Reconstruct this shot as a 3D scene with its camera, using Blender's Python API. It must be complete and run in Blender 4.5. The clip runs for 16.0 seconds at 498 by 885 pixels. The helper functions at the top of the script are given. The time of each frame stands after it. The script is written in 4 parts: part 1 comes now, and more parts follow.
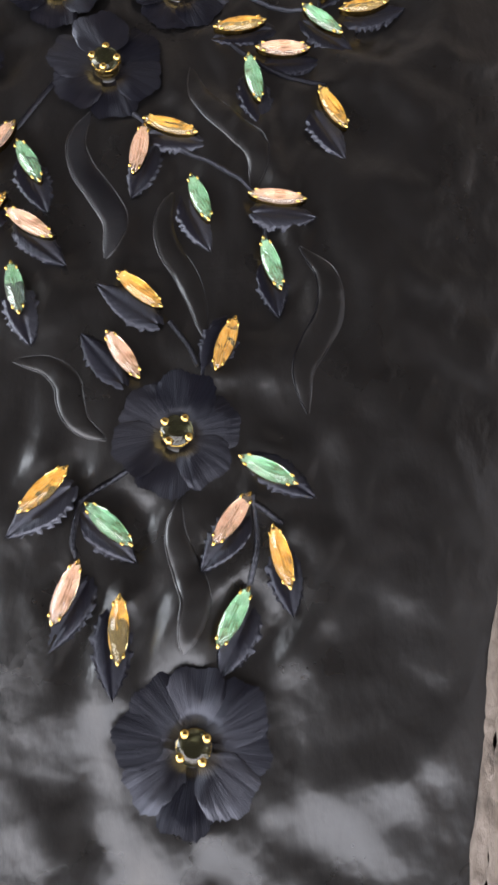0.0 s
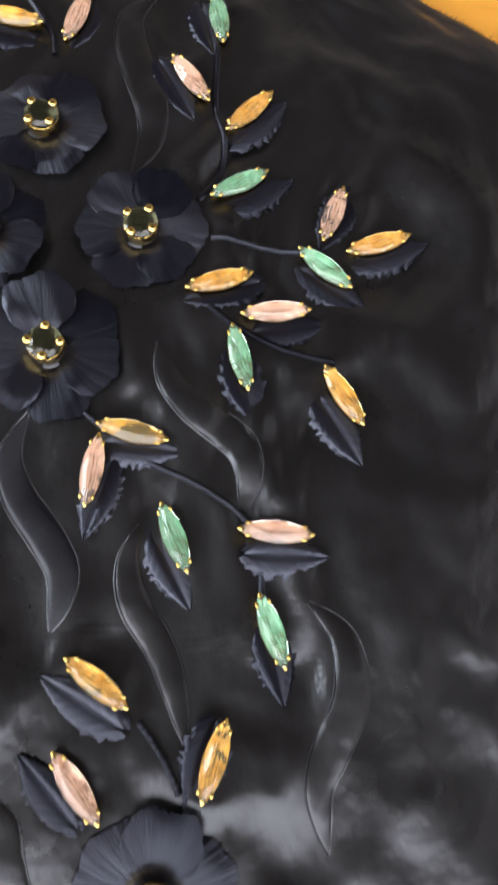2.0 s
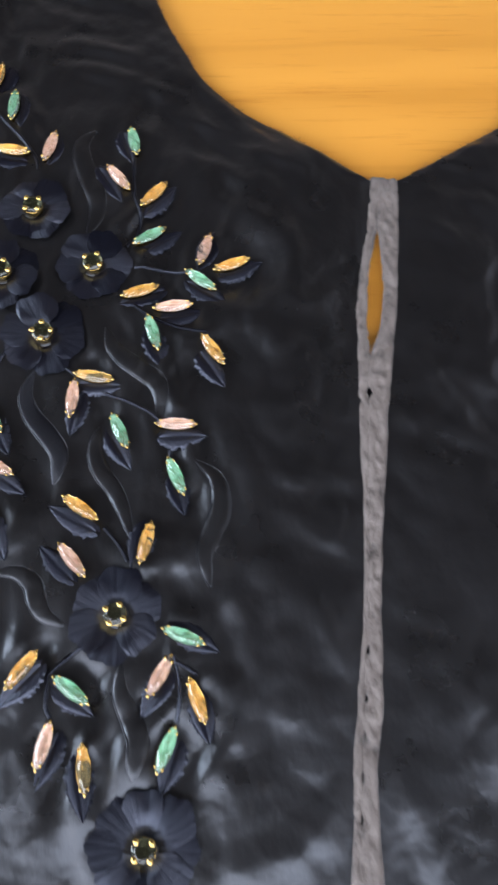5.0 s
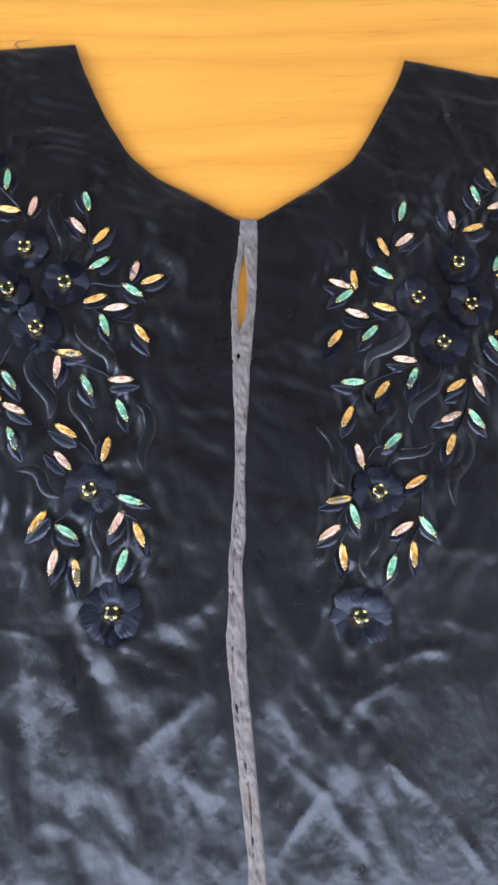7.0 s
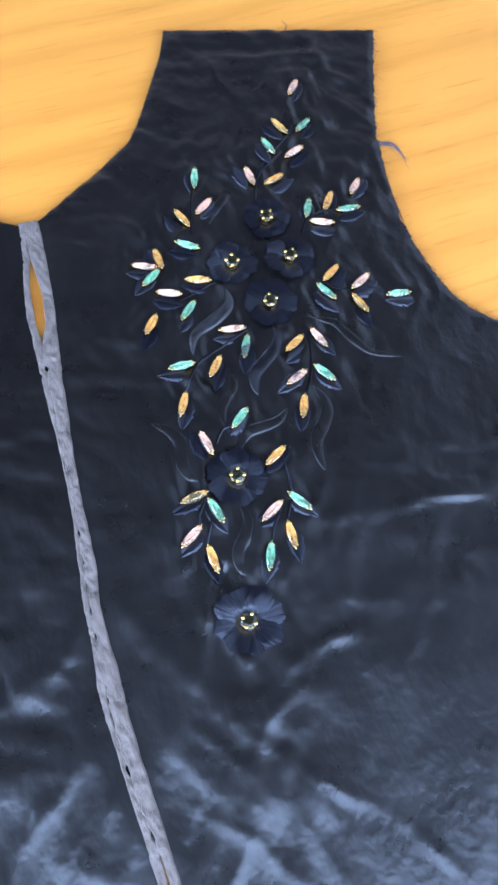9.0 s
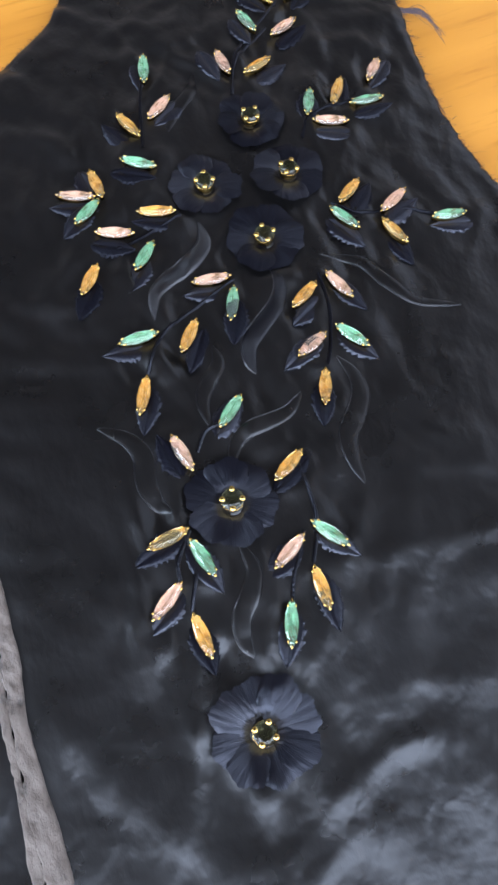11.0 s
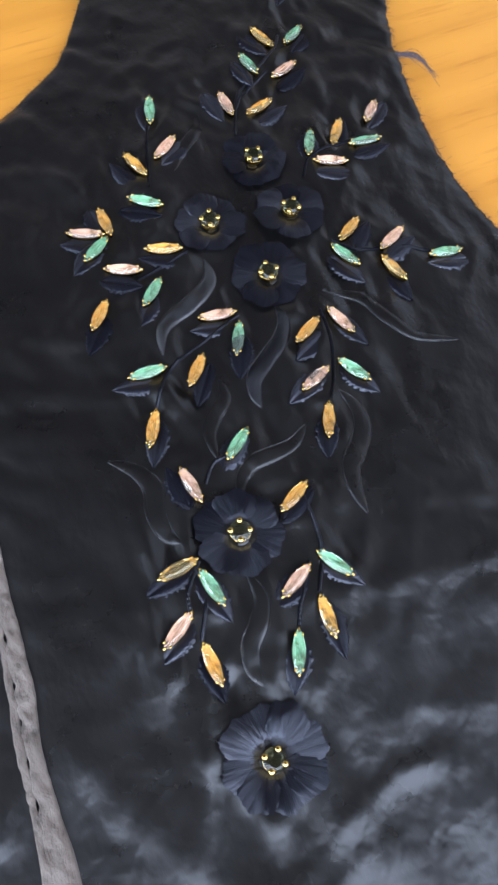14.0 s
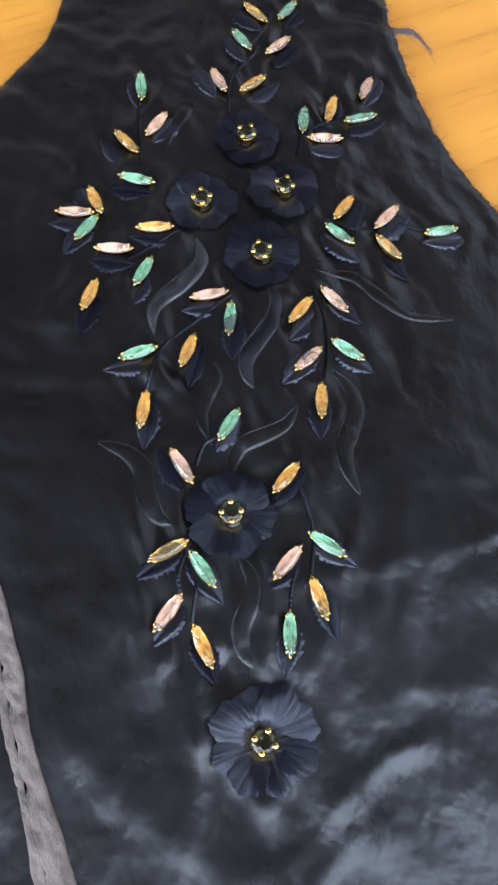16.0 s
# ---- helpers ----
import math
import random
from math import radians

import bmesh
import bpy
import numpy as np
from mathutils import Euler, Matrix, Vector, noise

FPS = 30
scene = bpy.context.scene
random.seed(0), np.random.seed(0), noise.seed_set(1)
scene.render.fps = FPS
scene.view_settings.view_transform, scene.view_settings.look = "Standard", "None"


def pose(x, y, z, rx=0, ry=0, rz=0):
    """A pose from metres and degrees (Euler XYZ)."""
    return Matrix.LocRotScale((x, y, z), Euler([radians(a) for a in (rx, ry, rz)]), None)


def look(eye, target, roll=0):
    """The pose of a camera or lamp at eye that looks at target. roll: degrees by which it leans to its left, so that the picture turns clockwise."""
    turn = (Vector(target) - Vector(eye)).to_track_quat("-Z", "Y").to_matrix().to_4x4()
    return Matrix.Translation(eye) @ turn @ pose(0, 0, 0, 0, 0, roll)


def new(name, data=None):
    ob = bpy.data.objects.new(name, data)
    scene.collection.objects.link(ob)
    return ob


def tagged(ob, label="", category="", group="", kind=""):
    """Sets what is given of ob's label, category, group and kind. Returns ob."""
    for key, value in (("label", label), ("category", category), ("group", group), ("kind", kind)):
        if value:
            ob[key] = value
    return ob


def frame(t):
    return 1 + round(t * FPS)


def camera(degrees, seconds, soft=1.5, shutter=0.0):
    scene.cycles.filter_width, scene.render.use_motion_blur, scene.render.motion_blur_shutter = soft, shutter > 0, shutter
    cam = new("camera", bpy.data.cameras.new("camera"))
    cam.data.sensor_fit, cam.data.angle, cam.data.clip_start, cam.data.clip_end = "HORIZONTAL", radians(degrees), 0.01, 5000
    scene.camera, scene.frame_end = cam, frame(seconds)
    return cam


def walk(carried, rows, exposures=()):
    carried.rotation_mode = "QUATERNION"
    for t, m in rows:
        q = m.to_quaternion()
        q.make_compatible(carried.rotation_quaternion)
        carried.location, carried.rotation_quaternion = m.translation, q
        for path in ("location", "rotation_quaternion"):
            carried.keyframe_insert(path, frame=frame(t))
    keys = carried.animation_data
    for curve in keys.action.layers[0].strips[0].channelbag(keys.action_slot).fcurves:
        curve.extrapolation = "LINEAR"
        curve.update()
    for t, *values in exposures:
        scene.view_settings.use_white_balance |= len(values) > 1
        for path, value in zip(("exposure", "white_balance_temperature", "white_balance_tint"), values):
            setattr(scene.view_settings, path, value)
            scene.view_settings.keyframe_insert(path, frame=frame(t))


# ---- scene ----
# ------------------------------------------------------------------ camera
cam = camera(37.15, 16.0, soft=2.8, shutter=0.3)
walk(cam, [
    (0.0, pose(-0.0692, -0.2257, 0.1702, 15.46, -3.18, 10.09)),
    (0.5, pose(-0.0720, -0.2092, 0.1616, 15.69, -3.41, 9.70)),
    (1.0, pose(-0.0783, -0.1852, 0.1566, 15.74, -3.95, 9.06)),
    (1.5, pose(-0.0819, -0.1624, 0.1508, 15.88, -3.51, 9.16)),
    (2.0, pose(-0.0841, -0.1360, 0.1475, 15.42, -3.76, 8.19)),
    (2.5, pose(-0.0877, -0.1142, 0.1539, 16.18, -2.95, 9.04)),
    (3.0, pose(-0.1015, -0.0994, 0.1585, 16.14, -4.14, 10.95)),
    (3.5, pose(-0.0970, -0.1058, 0.1623, 16.51, -4.32, 10.68)),
    (4.0, pose(-0.0923, -0.1194, 0.1778, 16.05, -4.84, 9.70)),
    (4.5, pose(-0.0819, -0.1652, 0.2051, 19.55, -5.30, 7.07)),
    (5.0, pose(-0.0512, -0.2033, 0.2485, 19.26, -2.57, 4.19)),
    (5.2, pose(-0.0416, -0.2177, 0.2683, 19.92, -3.10, 2.95)),
    (7.3, pose(-0.0204, -0.2873, 0.4379, 17.06, -3.96, 1.01)),
    (7.5, pose(-0.0177, -0.2941, 0.4502, 18.21, -3.94, 0.59)),
    (8.0, pose(0.0100, -0.2890, 0.4323, 21.16, -2.38, -3.37)),
    (8.5, pose(0.0359, -0.2766, 0.3531, 23.12, -1.83, -7.62)),
    (8.7, pose(0.0271, -0.2935, 0.3596, 23.04, -4.63, -12.54)),
    (10.8, pose(0.0485, -0.2379, 0.2348, 21.06, -3.23, -17.98)),
    (11.0, pose(0.0498, -0.2375, 0.2360, 21.11, -3.36, -18.12)),
    (11.5, pose(0.0478, -0.2421, 0.2373, 22.49, -3.61, -18.29)),
    (12.0, pose(0.0498, -0.2394, 0.2377, 21.31, -3.74, -18.44)),
    (12.5, pose(0.0482, -0.2352, 0.2419, 22.36, -3.50, -18.74)),
    (13.0, pose(0.0496, -0.2327, 0.2442, 22.66, -3.59, -18.98)),
    (13.5, pose(0.0491, -0.2312, 0.2438, 22.35, -3.94, -18.96)),
    (14.0, pose(0.0441, -0.2330, 0.2450, 22.34, -4.15, -18.53)),
    (14.5, pose(0.0419, -0.2334, 0.2451, 22.14, -4.30, -18.34)),
    (15.0, pose(0.0421, -0.2332, 0.2434, 21.95, -4.49, -18.34)),
    (15.5, pose(0.0449, -0.2339, 0.2468, 22.11, -4.09, -18.48)),
    (16.0, pose(0.0458, -0.2351, 0.2413, 21.48, -4.39, -18.49)),
], exposures=[(0.0, 0.15, 8000, 18), (1.5, 0.15, 7800, 18), (2.5, 0.05, 7300, 19), (3.5, 0.0, 7100, 20), (5.0, 0.0, 6650, 17), (7.5, 0.40, 5800, 17), (8.0, 0.46, 5250, 17), (8.7, 0.49, 5150, 16), (11.0, 0.12, 6400, 15), (16.0, 0.12, 6400, 15)])

# ------------------------------------------------------------------ world and light
world = bpy.data.worlds.new("daylight")
world.use_nodes = True
scene.world = world
sky = world.node_tree.nodes.new("ShaderNodeTexSky")
sky.sky_type, sky.sun_disc = "NISHITA", False
sky.sun_elevation, sky.sun_rotation = radians(38), radians(215)
world.node_tree.links.new(sky.outputs[0], world.node_tree.nodes["Background"].inputs["Color"])
world.node_tree.nodes["Background"].inputs["Strength"].default_value = 0.1

MM = 0.001
TABLE_Z = -0.0050      # top of the table
ROOM = (-1.9, 1.35, -0.72, 2.4, -0.76, 2.38)   # x0 x1 y0 y1 floor ceiling


def window_light(name, m, w, h, power, colour):
    lamp = bpy.data.lights.new(name, "AREA")
    lamp.shape, lamp.size, lamp.size_y = "RECTANGLE", w, h
    lamp.energy, lamp.color = power, colour
    ob = new(name, lamp)
    ob.matrix_world = m
    return ob


window_light("window_daylight", look((-0.15, -0.72, 0.78), (-0.15, 1.0, 0.78)), 2.2, 1.26, 54, (0.78, 0.87, 1.0))
window_light("side_window_daylight", look((-1.90, -0.15, 0.75), (0.0, -0.15, 0.75)), 0.9, 1.2, 44, (0.72, 0.86, 1.0))
# weak east fill, added to lift the sheen on the right; no known source
window_light("east_fill_light", look((1.35, 0.50, 0.93), (0.0, 0.50, 0.93)), 1.5, 0.96, 3, (0.95, 0.96, 1.0))


# ------------------------------------------------------------------ materials
def nodes_of(name):
    m = bpy.data.materials.new(name)
    m.use_nodes = True
    nt = m.node_tree
    return m, nt, nt.nodes["Principled BSDF"]


def add(nt, kind, **values):
    n = nt.nodes.new(kind)
    for k, v in values.items():
        n.inputs[k].default_value = v
    return n


def ramp(nt, source, stops):
    r = nt.nodes.new("ShaderNodeValToRGB")
    while len(r.color_ramp.elements) < len(stops):
        r.color_ramp.elements.new(0.5)
    for e, (p, c) in zip(r.color_ramp.elements, stops):
        e.position, e.color = p, (*c, 1) if len(c) == 3 else c
    nt.links.new(source, r.inputs[0])
    return r.outputs[0]


def mapped(nt, scale, source="Object", turn=0.0):
    tc = nt.nodes.new("ShaderNodeTexCoord")
    mp = nt.nodes.new("ShaderNodeMapping")
    mp.inputs["Scale"].default_value = scale
    mp.inputs["Rotation"].default_value = (0, 0, turn)
    nt.links.new(tc.outputs[source], mp.inputs[0])
    return mp.outputs[0]


def bump(nt, p, height, strength, distance):
    b = add(nt, "ShaderNodeBump", Strength=strength, Distance=distance)
    nt.links.new(height, b.inputs["Height"])
    nt.links.new(b.outputs[0], p.inputs["Normal"])
    return b


def satin_material():
    m, nt, p = nodes_of("black_satin")
    big = add(nt, "ShaderNodeTexNoise", Scale=28.0, Detail=5.0, Roughness=0.6)
    nt.links.new(mapped(nt, (1, 1, 1)), big.inputs["Vector"])
    p.inputs["Specular IOR Level"].default_value = 0.56
    # cool sheen put into the cloth as a bluish reflection tint
    p.inputs["Specular Tint"].default_value = (0.86, 0.92, 1.0, 1)
    nt.links.new(ramp(nt, big.outputs[0], [(0.3, (0.0014, 0.0013, 0.0015)), (0.7, (0.0026, 0.0024, 0.0027))]), p.inputs["Base Color"])
    nt.links.new(ramp(nt, big.outputs[0], [(0.3, (0.25,) * 3), (0.7, (0.35,) * 3)]), p.inputs["Roughness"])
    p.inputs["Coat Weight"].default_value = 0.16
    p.inputs["Coat Roughness"].default_value = 0.62
    p.inputs["Coat IOR"].default_value = 1.5
    crush = add(nt, "ShaderNodeTexNoise", Scale=115.0, Detail=2.5, Roughness=0.5)
    crush.inputs["Distortion"].default_value = 0.15
    nt.links.new(mapped(nt, (1, 0.75, 1)), crush.inputs["Vector"])
    b0 = bump(nt, p, crush.outputs[0], 0.42, 0.0014)
    rub = add(nt, "ShaderNodeTexNoise", Scale=330.0, Detail=3.0, Roughness=0.6)
    nt.links.new(mapped(nt, (1, 0.5, 1), turn=0.5), rub.inputs["Vector"])
    b1 = add(nt, "ShaderNodeBump", Strength=0.30, Distance=0.0005)
    nt.links.new(rub.outputs[0], b1.inputs["Height"])
    nt.links.new(b0.outputs[0], b1.inputs["Normal"])
    weave = add(nt, "ShaderNodeTexNoise", Scale=2600.0, Detail=2.0)
    nt.links.new(mapped(nt, (1, 0.25, 1)), weave.inputs["Vector"])
    b2 = add(nt, "ShaderNodeBump", Strength=0.12, Distance=0.00010)
    nt.links.new(weave.outputs[0], b2.inputs["Height"])
    nt.links.new(b1.outputs[0], b2.inputs["Normal"])
    nt.links.new(b2.outputs[0], p.inputs["Normal"])
    nt.links.new(b0.outputs[0], p.inputs["Coat Normal"])
    return m


def thread_material(name, dark, light, rough=0.30, spec=0.48, tint=(0.72, 0.80, 1.0)):
    """Satin stitch: the threads run along U, side by side across V."""
    m, nt, p = nodes_of(name)
    tc = nt.nodes.new("ShaderNodeTexCoord")
    mp = nt.nodes.new("ShaderNodeMapping")
    mp.inputs["Scale"].default_value = (140, 3400, 1)
    nt.links.new(tc.outputs["UV"], mp.inputs[0])
    strand = add(nt, "ShaderNodeTexNoise", Scale=1.0, Detail=3.0, Roughness=0.6)
    nt.links.new(mp.outputs[0], strand.inputs["Vector"])
    nt.links.new(ramp(nt, strand.outputs[0], [(0.3, dark), (0.7, light)]), p.inputs["Base Color"])
    p.inputs["Roughness"].default_value = rough
    # random gloss per piece and a bluish tint imitate sheen that follows stitch direction
    info = nt.nodes.new("ShaderNodeObjectInfo")
    lustre = add(nt, "ShaderNodeMapRange")
    lustre.inputs["To Min"].default_value, lustre.inputs["To Max"].default_value = spec * 0.3, spec * 1.9
    nt.links.new(info.outputs["Random"], lustre.inputs["Value"])
    nt.links.new(lustre.outputs[0], p.inputs["Specular IOR Level"])
    p.inputs["Specular Tint"].default_value = (*tint, 1)
    p.inputs["Anisotropic"].default_value = 1.0
    p.inputs["Anisotropic Rotation"].default_value = 0.25
    p.inputs["Sheen Weight"].default_value = 0.0
    p.inputs["Sheen Roughness"].default_value = 0.35
    tan = nt.nodes.new("ShaderNodeTangent")
    tan.direction_type, tan.uv_map = "UV_MAP", "UVMap"
    nt.links.new(tan.outputs[0], p.inputs["Tangent"])
    bump(nt, p, strand.outputs[0], 0.45, 0.00030)
    return m


def wood_material():
    m, nt, p = nodes_of("varnished_pine")
    turned = mapped(nt, (1, 1, 1), turn=-0.13)

    def grain_way(scale):
        mp = nt.nodes.new("ShaderNodeMapping")
        mp.inputs["Scale"].default_value = scale
        nt.links.new(turned, mp.inputs[0])
        return mp.outputs[0]

    warp = add(nt, "ShaderNodeTexNoise", Scale=2.2, Detail=2.0)
    nt.links.new(grain_way((1, 3, 1)), warp.inputs["Vector"])
    grain = nt.nodes.new("ShaderNodeTexWave")
    grain.wave_type, grain.bands_direction = "BANDS", "Y"
    for k, v in (("Scale", 9.0), ("Distortion", 12.0), ("Detail", 4.0), ("Detail Scale", 0.9), ("Detail Roughness", 0.6)):
        grain.inputs[k].default_value = v
    nt.links.new(grain_way((0.16, 1.0, 1)), grain.inputs["Vector"])
    fibre = add(nt, "ShaderNodeTexNoise", Scale=60.0, Detail=6.0, Roughness=0.65)
    nt.links.new(grain_way((0.35, 5.0, 1)), fibre.inputs["Vector"])
    mix = nt.nodes.new("ShaderNodeMix")
    mix.data_type, mix.blend_type = "RGBA", "MULTIPLY"
    mix.inputs["Factor"].default_value = 0.75
    nt.links.new(ramp(nt, grain.outputs[0], [(0.0, (0.565, 0.245, 0.033)), (0.10, (0.605, 0.268, 0.038)), (0.6, (0.63, 0.282, 0.041)), (1.0, (0.66, 0.300, 0.045))]), mix.inputs[6])
    nt.links.new(ramp(nt, fibre.outputs[0], [(0.26, (0.74, 0.64, 0.48)), (0.44, (1.0, 1.0, 1.0))]), mix.inputs[7])
    mix2 = nt.nodes.new("ShaderNodeMix")
    mix2.data_type, mix2.blend_type = "RGBA", "MULTIPLY"
    mix2.inputs["Factor"].default_value = 0.6
    nt.links.new(mix.outputs[2], mix2.inputs[6])
    nt.links.new(ramp(nt, warp.outputs[0], [(0.3, (0.80, 0.74, 0.62)), (0.65, (1.0, 1.0, 1.0))]), mix2.inputs[7])
    nt.links.new(mix2.outputs[2], p.inputs["Base Color"])
    p.inputs["Roughness"].default_value = 0.42
    bump(nt, p, fibre.outputs[0], 0.15, 0.0004)
    return m


def facing_material():
    m, nt, p = nodes_of("grey_facing_cloth")
    n = add(nt, "ShaderNodeTexNoise", Scale=160.0, Detail=6.0, Roughness=0.7)
    nt.links.new(mapped(nt, (1, 0.6, 1)), n.inputs["Vector"])
    # the dark brown stop paints shading of the wrinkles into the colour
    nt.links.new(ramp(nt, n.outputs[0], [(0.32, (0.030, 0.024, 0.021)), (0.44, (0.100, 0.082, 0.071)), (0.75, (0.152, 0.130, 0.117))]), p.inputs["Base Color"])
    p.inputs["Roughness"].default_value = 0.7
    p.inputs["Sheen Weight"].default_value = 0.2
    bump(nt, p, n.outputs[0], 0.8, 0.0018)
    return m


def gold_material(name="gold_plated_brass", dark=(0.60, 0.40, 0.12), light=(0.80, 0.57, 0.20)):
    m, nt, p = nodes_of(name)
    p.inputs["Metallic"].default_value = 1.0
    n = add(nt, "ShaderNodeTexNoise", Scale=900.0, Detail=2.0)
    nt.links.new(mapped(nt, (1, 1, 1)), n.inputs["Vector"])
    nt.links.new(ramp(nt, n.outputs[0], [(0.3, dark), (0.7, light)]), p.inputs["Base Color"])
    p.inputs["Roughness"].default_value = 0.2
    return m


def crystal_material(name, colour, rough=0.03, clear=0.93):
    m, nt, p = nodes_of(name)
    p.inputs["Base Color"].default_value = (*colour, 1)
    p.inputs["Transmission Weight"].default_value = clear
    p.inputs["IOR"].default_value = 1.52
    p.inputs["Roughness"].default_value = rough
    return m


def foil_material(name, colour, fleck=(0.55, 0.36, 0.10)):
    """Foil with painted facet contrast: long streaks along the stone, from dark gilt to near-white glints."""
    m, nt, p = nodes_of(name)
    n = add(nt, "ShaderNodeTexNoise", Scale=620.0, Detail=2.5, Roughness=0.6)
    nt.links.new(mapped(nt, (0.42, 2.2, 1)), n.inputs["Vector"])
    shaded = tuple(0.45 * c + 0.25 * d for c, d in zip(colour, fleck))
    # dark and pale stops paint the shaded and glinting facets into the colour
    nt.links.new(ramp(nt, n.outputs[0], [(0.34, tuple(c * 0.35 for c in fleck)), (0.42, shaded), (0.48, colour), (0.55, tuple(0.15 + 0.85 * c for c in colour)), (0.62, tuple(0.55 + 0.45 * c for c in colour))]), p.inputs["Base Color"])
    p.inputs["Metallic"].default_value = 0.15
    p.inputs["Roughness"].default_value = 0.26
    return m


def paint_material(name, colour, rough=0.8):
    m, nt, p = nodes_of(name)
    n = add(nt, "ShaderNodeTexNoise", Scale=6.0, Detail=5.0)
    nt.links.new(mapped(nt, (1, 1, 1)), n.inputs["Vector"])
    nt.links.new(ramp(nt, n.outputs[0], [(0.3, tuple(c * 0.9 for c in colour)), (0.7, colour)]), p.inputs["Base Color"])
    p.inputs["Roughness"].default_value = rough
    return m


SATIN = satin_material()
PETAL = thread_material("black_petal_thread", (0.002, 0.002, 0.0035), (0.005, 0.0055, 0.009))
LEAF = thread_material("black_leaf_thread", (0.002, 0.002, 0.0035), (0.006, 0.0065, 0.011))
SCROLL = thread_material("black_scroll_thread", (0.002, 0.002, 0.003), (0.004, 0.004, 0.006), 0.30, 0.95, (0.86, 0.92, 1.0))
STEM = thread_material("black_stem_thread", (0.002, 0.002, 0.003), (0.005, 0.005, 0.007), 0.34, 0.36)
WOOD = wood_material()
LOOSE = paint_material("loose_thread", (0.065, 0.048, 0.058), 0.6)
FRAY = paint_material("frayed_thread", (0.045, 0.036, 0.046), 0.6)
FACING = facing_material()
GOLD = gold_material()
# darker copy of the gold: the shade under the stones, put into the tray's colour
TRAY = gold_material("shaded_brass", (0.10, 0.06, 0.015), (0.26, 0.17, 0.05))
GLASS = {
    "o": crystal_material("amber_crystal", (1.0, 0.82, 0.42)),
    "p": crystal_material("rose_crystal", (1.0, 0.85, 0.74)),
    "g": crystal_material("green_crystal", (0.66, 0.92, 0.76)),
    "k": crystal_material("smoky_crystal", (0.07, 0.075, 0.04), 0.03, 0.9),
}
FOIL = {
    "o": foil_material("amber_foil", (1.0, 0.60, 0.14)),
    "p": foil_material("rose_foil", (0.95, 0.70, 0.58)),
    "g": foil_material("green_foil", (0.30, 0.64, 0.44)),
    "k": foil_material("smoky_foil", (0.03, 0.035, 0.02), (0.05, 0.05, 0.03)),
}
WALL_PAINT = paint_material("wall_paint", (0.42, 0.37, 0.335))
# unseen ceiling, made dark so that the satin reflects little from above
CEILING_PAINT = paint_material("ceiling_paint", (0.14, 0.115, 0.10))
FLOOR_PAINT = paint_material("floor_tiles", (0.34, 0.30, 0.26), 0.5)
FRAME_PAINT = paint_material("window_frame_paint", (0.75, 0.75, 0.74), 0.5)
PANE = crystal_material("window_glass", (1.0, 1.0, 1.0), 0.0, 1.0)


# ------------------------------------------------------------------ mesh helpers
def mesh_of(name, bm, mats, smooth=True):
    me = bpy.data.meshes.new(name)
    bm.normal_update()
    bm.to_mesh(me)
    bm.free()
    for m in mats if isinstance(mats, (list, tuple)) else [mats]:
        me.materials.append(m)
    if smooth:
        me.polygons.foreach_set("use_smooth", [True] * len(me.polygons))
    return me


def part(name, me, parent, m=None, label=""):
    ob = new(name, me)
    ob.parent = parent
    if m is not None:
        ob.matrix_basis = m
    if label:
        tagged(ob, label=label)
    return ob


def box(bm, x0, x1, y0, y1, z0, z1):
    made = bmesh.ops.create_cube(bm, size=1.0)["verts"]
    bmesh.ops.scale(bm, vec=(x1 - x0, y1 - y0, z1 - z0), verts=made)
    bmesh.ops.translate(bm, vec=((x0 + x1) / 2, (y0 + y1) / 2, (z0 + z1) / 2), verts=made)
    return made


def spline(points, n):
    """n points along a Catmull-Rom curve through the given ones."""
    p = np.array(points, float)
    p = np.vstack([2 * p[0] - p[1], p, 2 * p[-1] - p[-2]])
    out = []
    for s in np.linspace(0, len(points) - 1 - 1e-9, n):
        i = int(s)
        f = s - i
        a, b, c, d = p[i:i + 4]
        out.append(0.5 * (2 * b + (c - a) * f + (2 * a - 5 * b + 4 * c - d) * f**2 + (3 * b - a - 3 * c + d) * f**3))
    return np.array(out)


LATTICE = np.random.default_rng(11).random((256, 256))


def value_noise(x, y, seed=0):
    x, y = np.asarray(x, float) + seed * 17.3, np.asarray(y, float) + seed * 9.1
    i, j = np.floor(x).astype(int), np.floor(y).astype(int)
    u, v = x - i, y - j
    u, v = u**3 * (u * (6 * u - 15) + 10), v**3 * (v * (6 * v - 15) + 10)
    g = lambda a, b: LATTICE[a % 256, b % 256]
    return (g(i, j) * (1 - u) + g(i + 1, j) * u) * (1 - v) + (g(i, j + 1) * (1 - u) + g(i + 1, j + 1) * u) * v - 0.5


def smooth(a, b, x):
    t = np.clip((np.asarray(x, float) - a) / (b - a), 0, 1)
    return t * t * (3 - 2 * t)


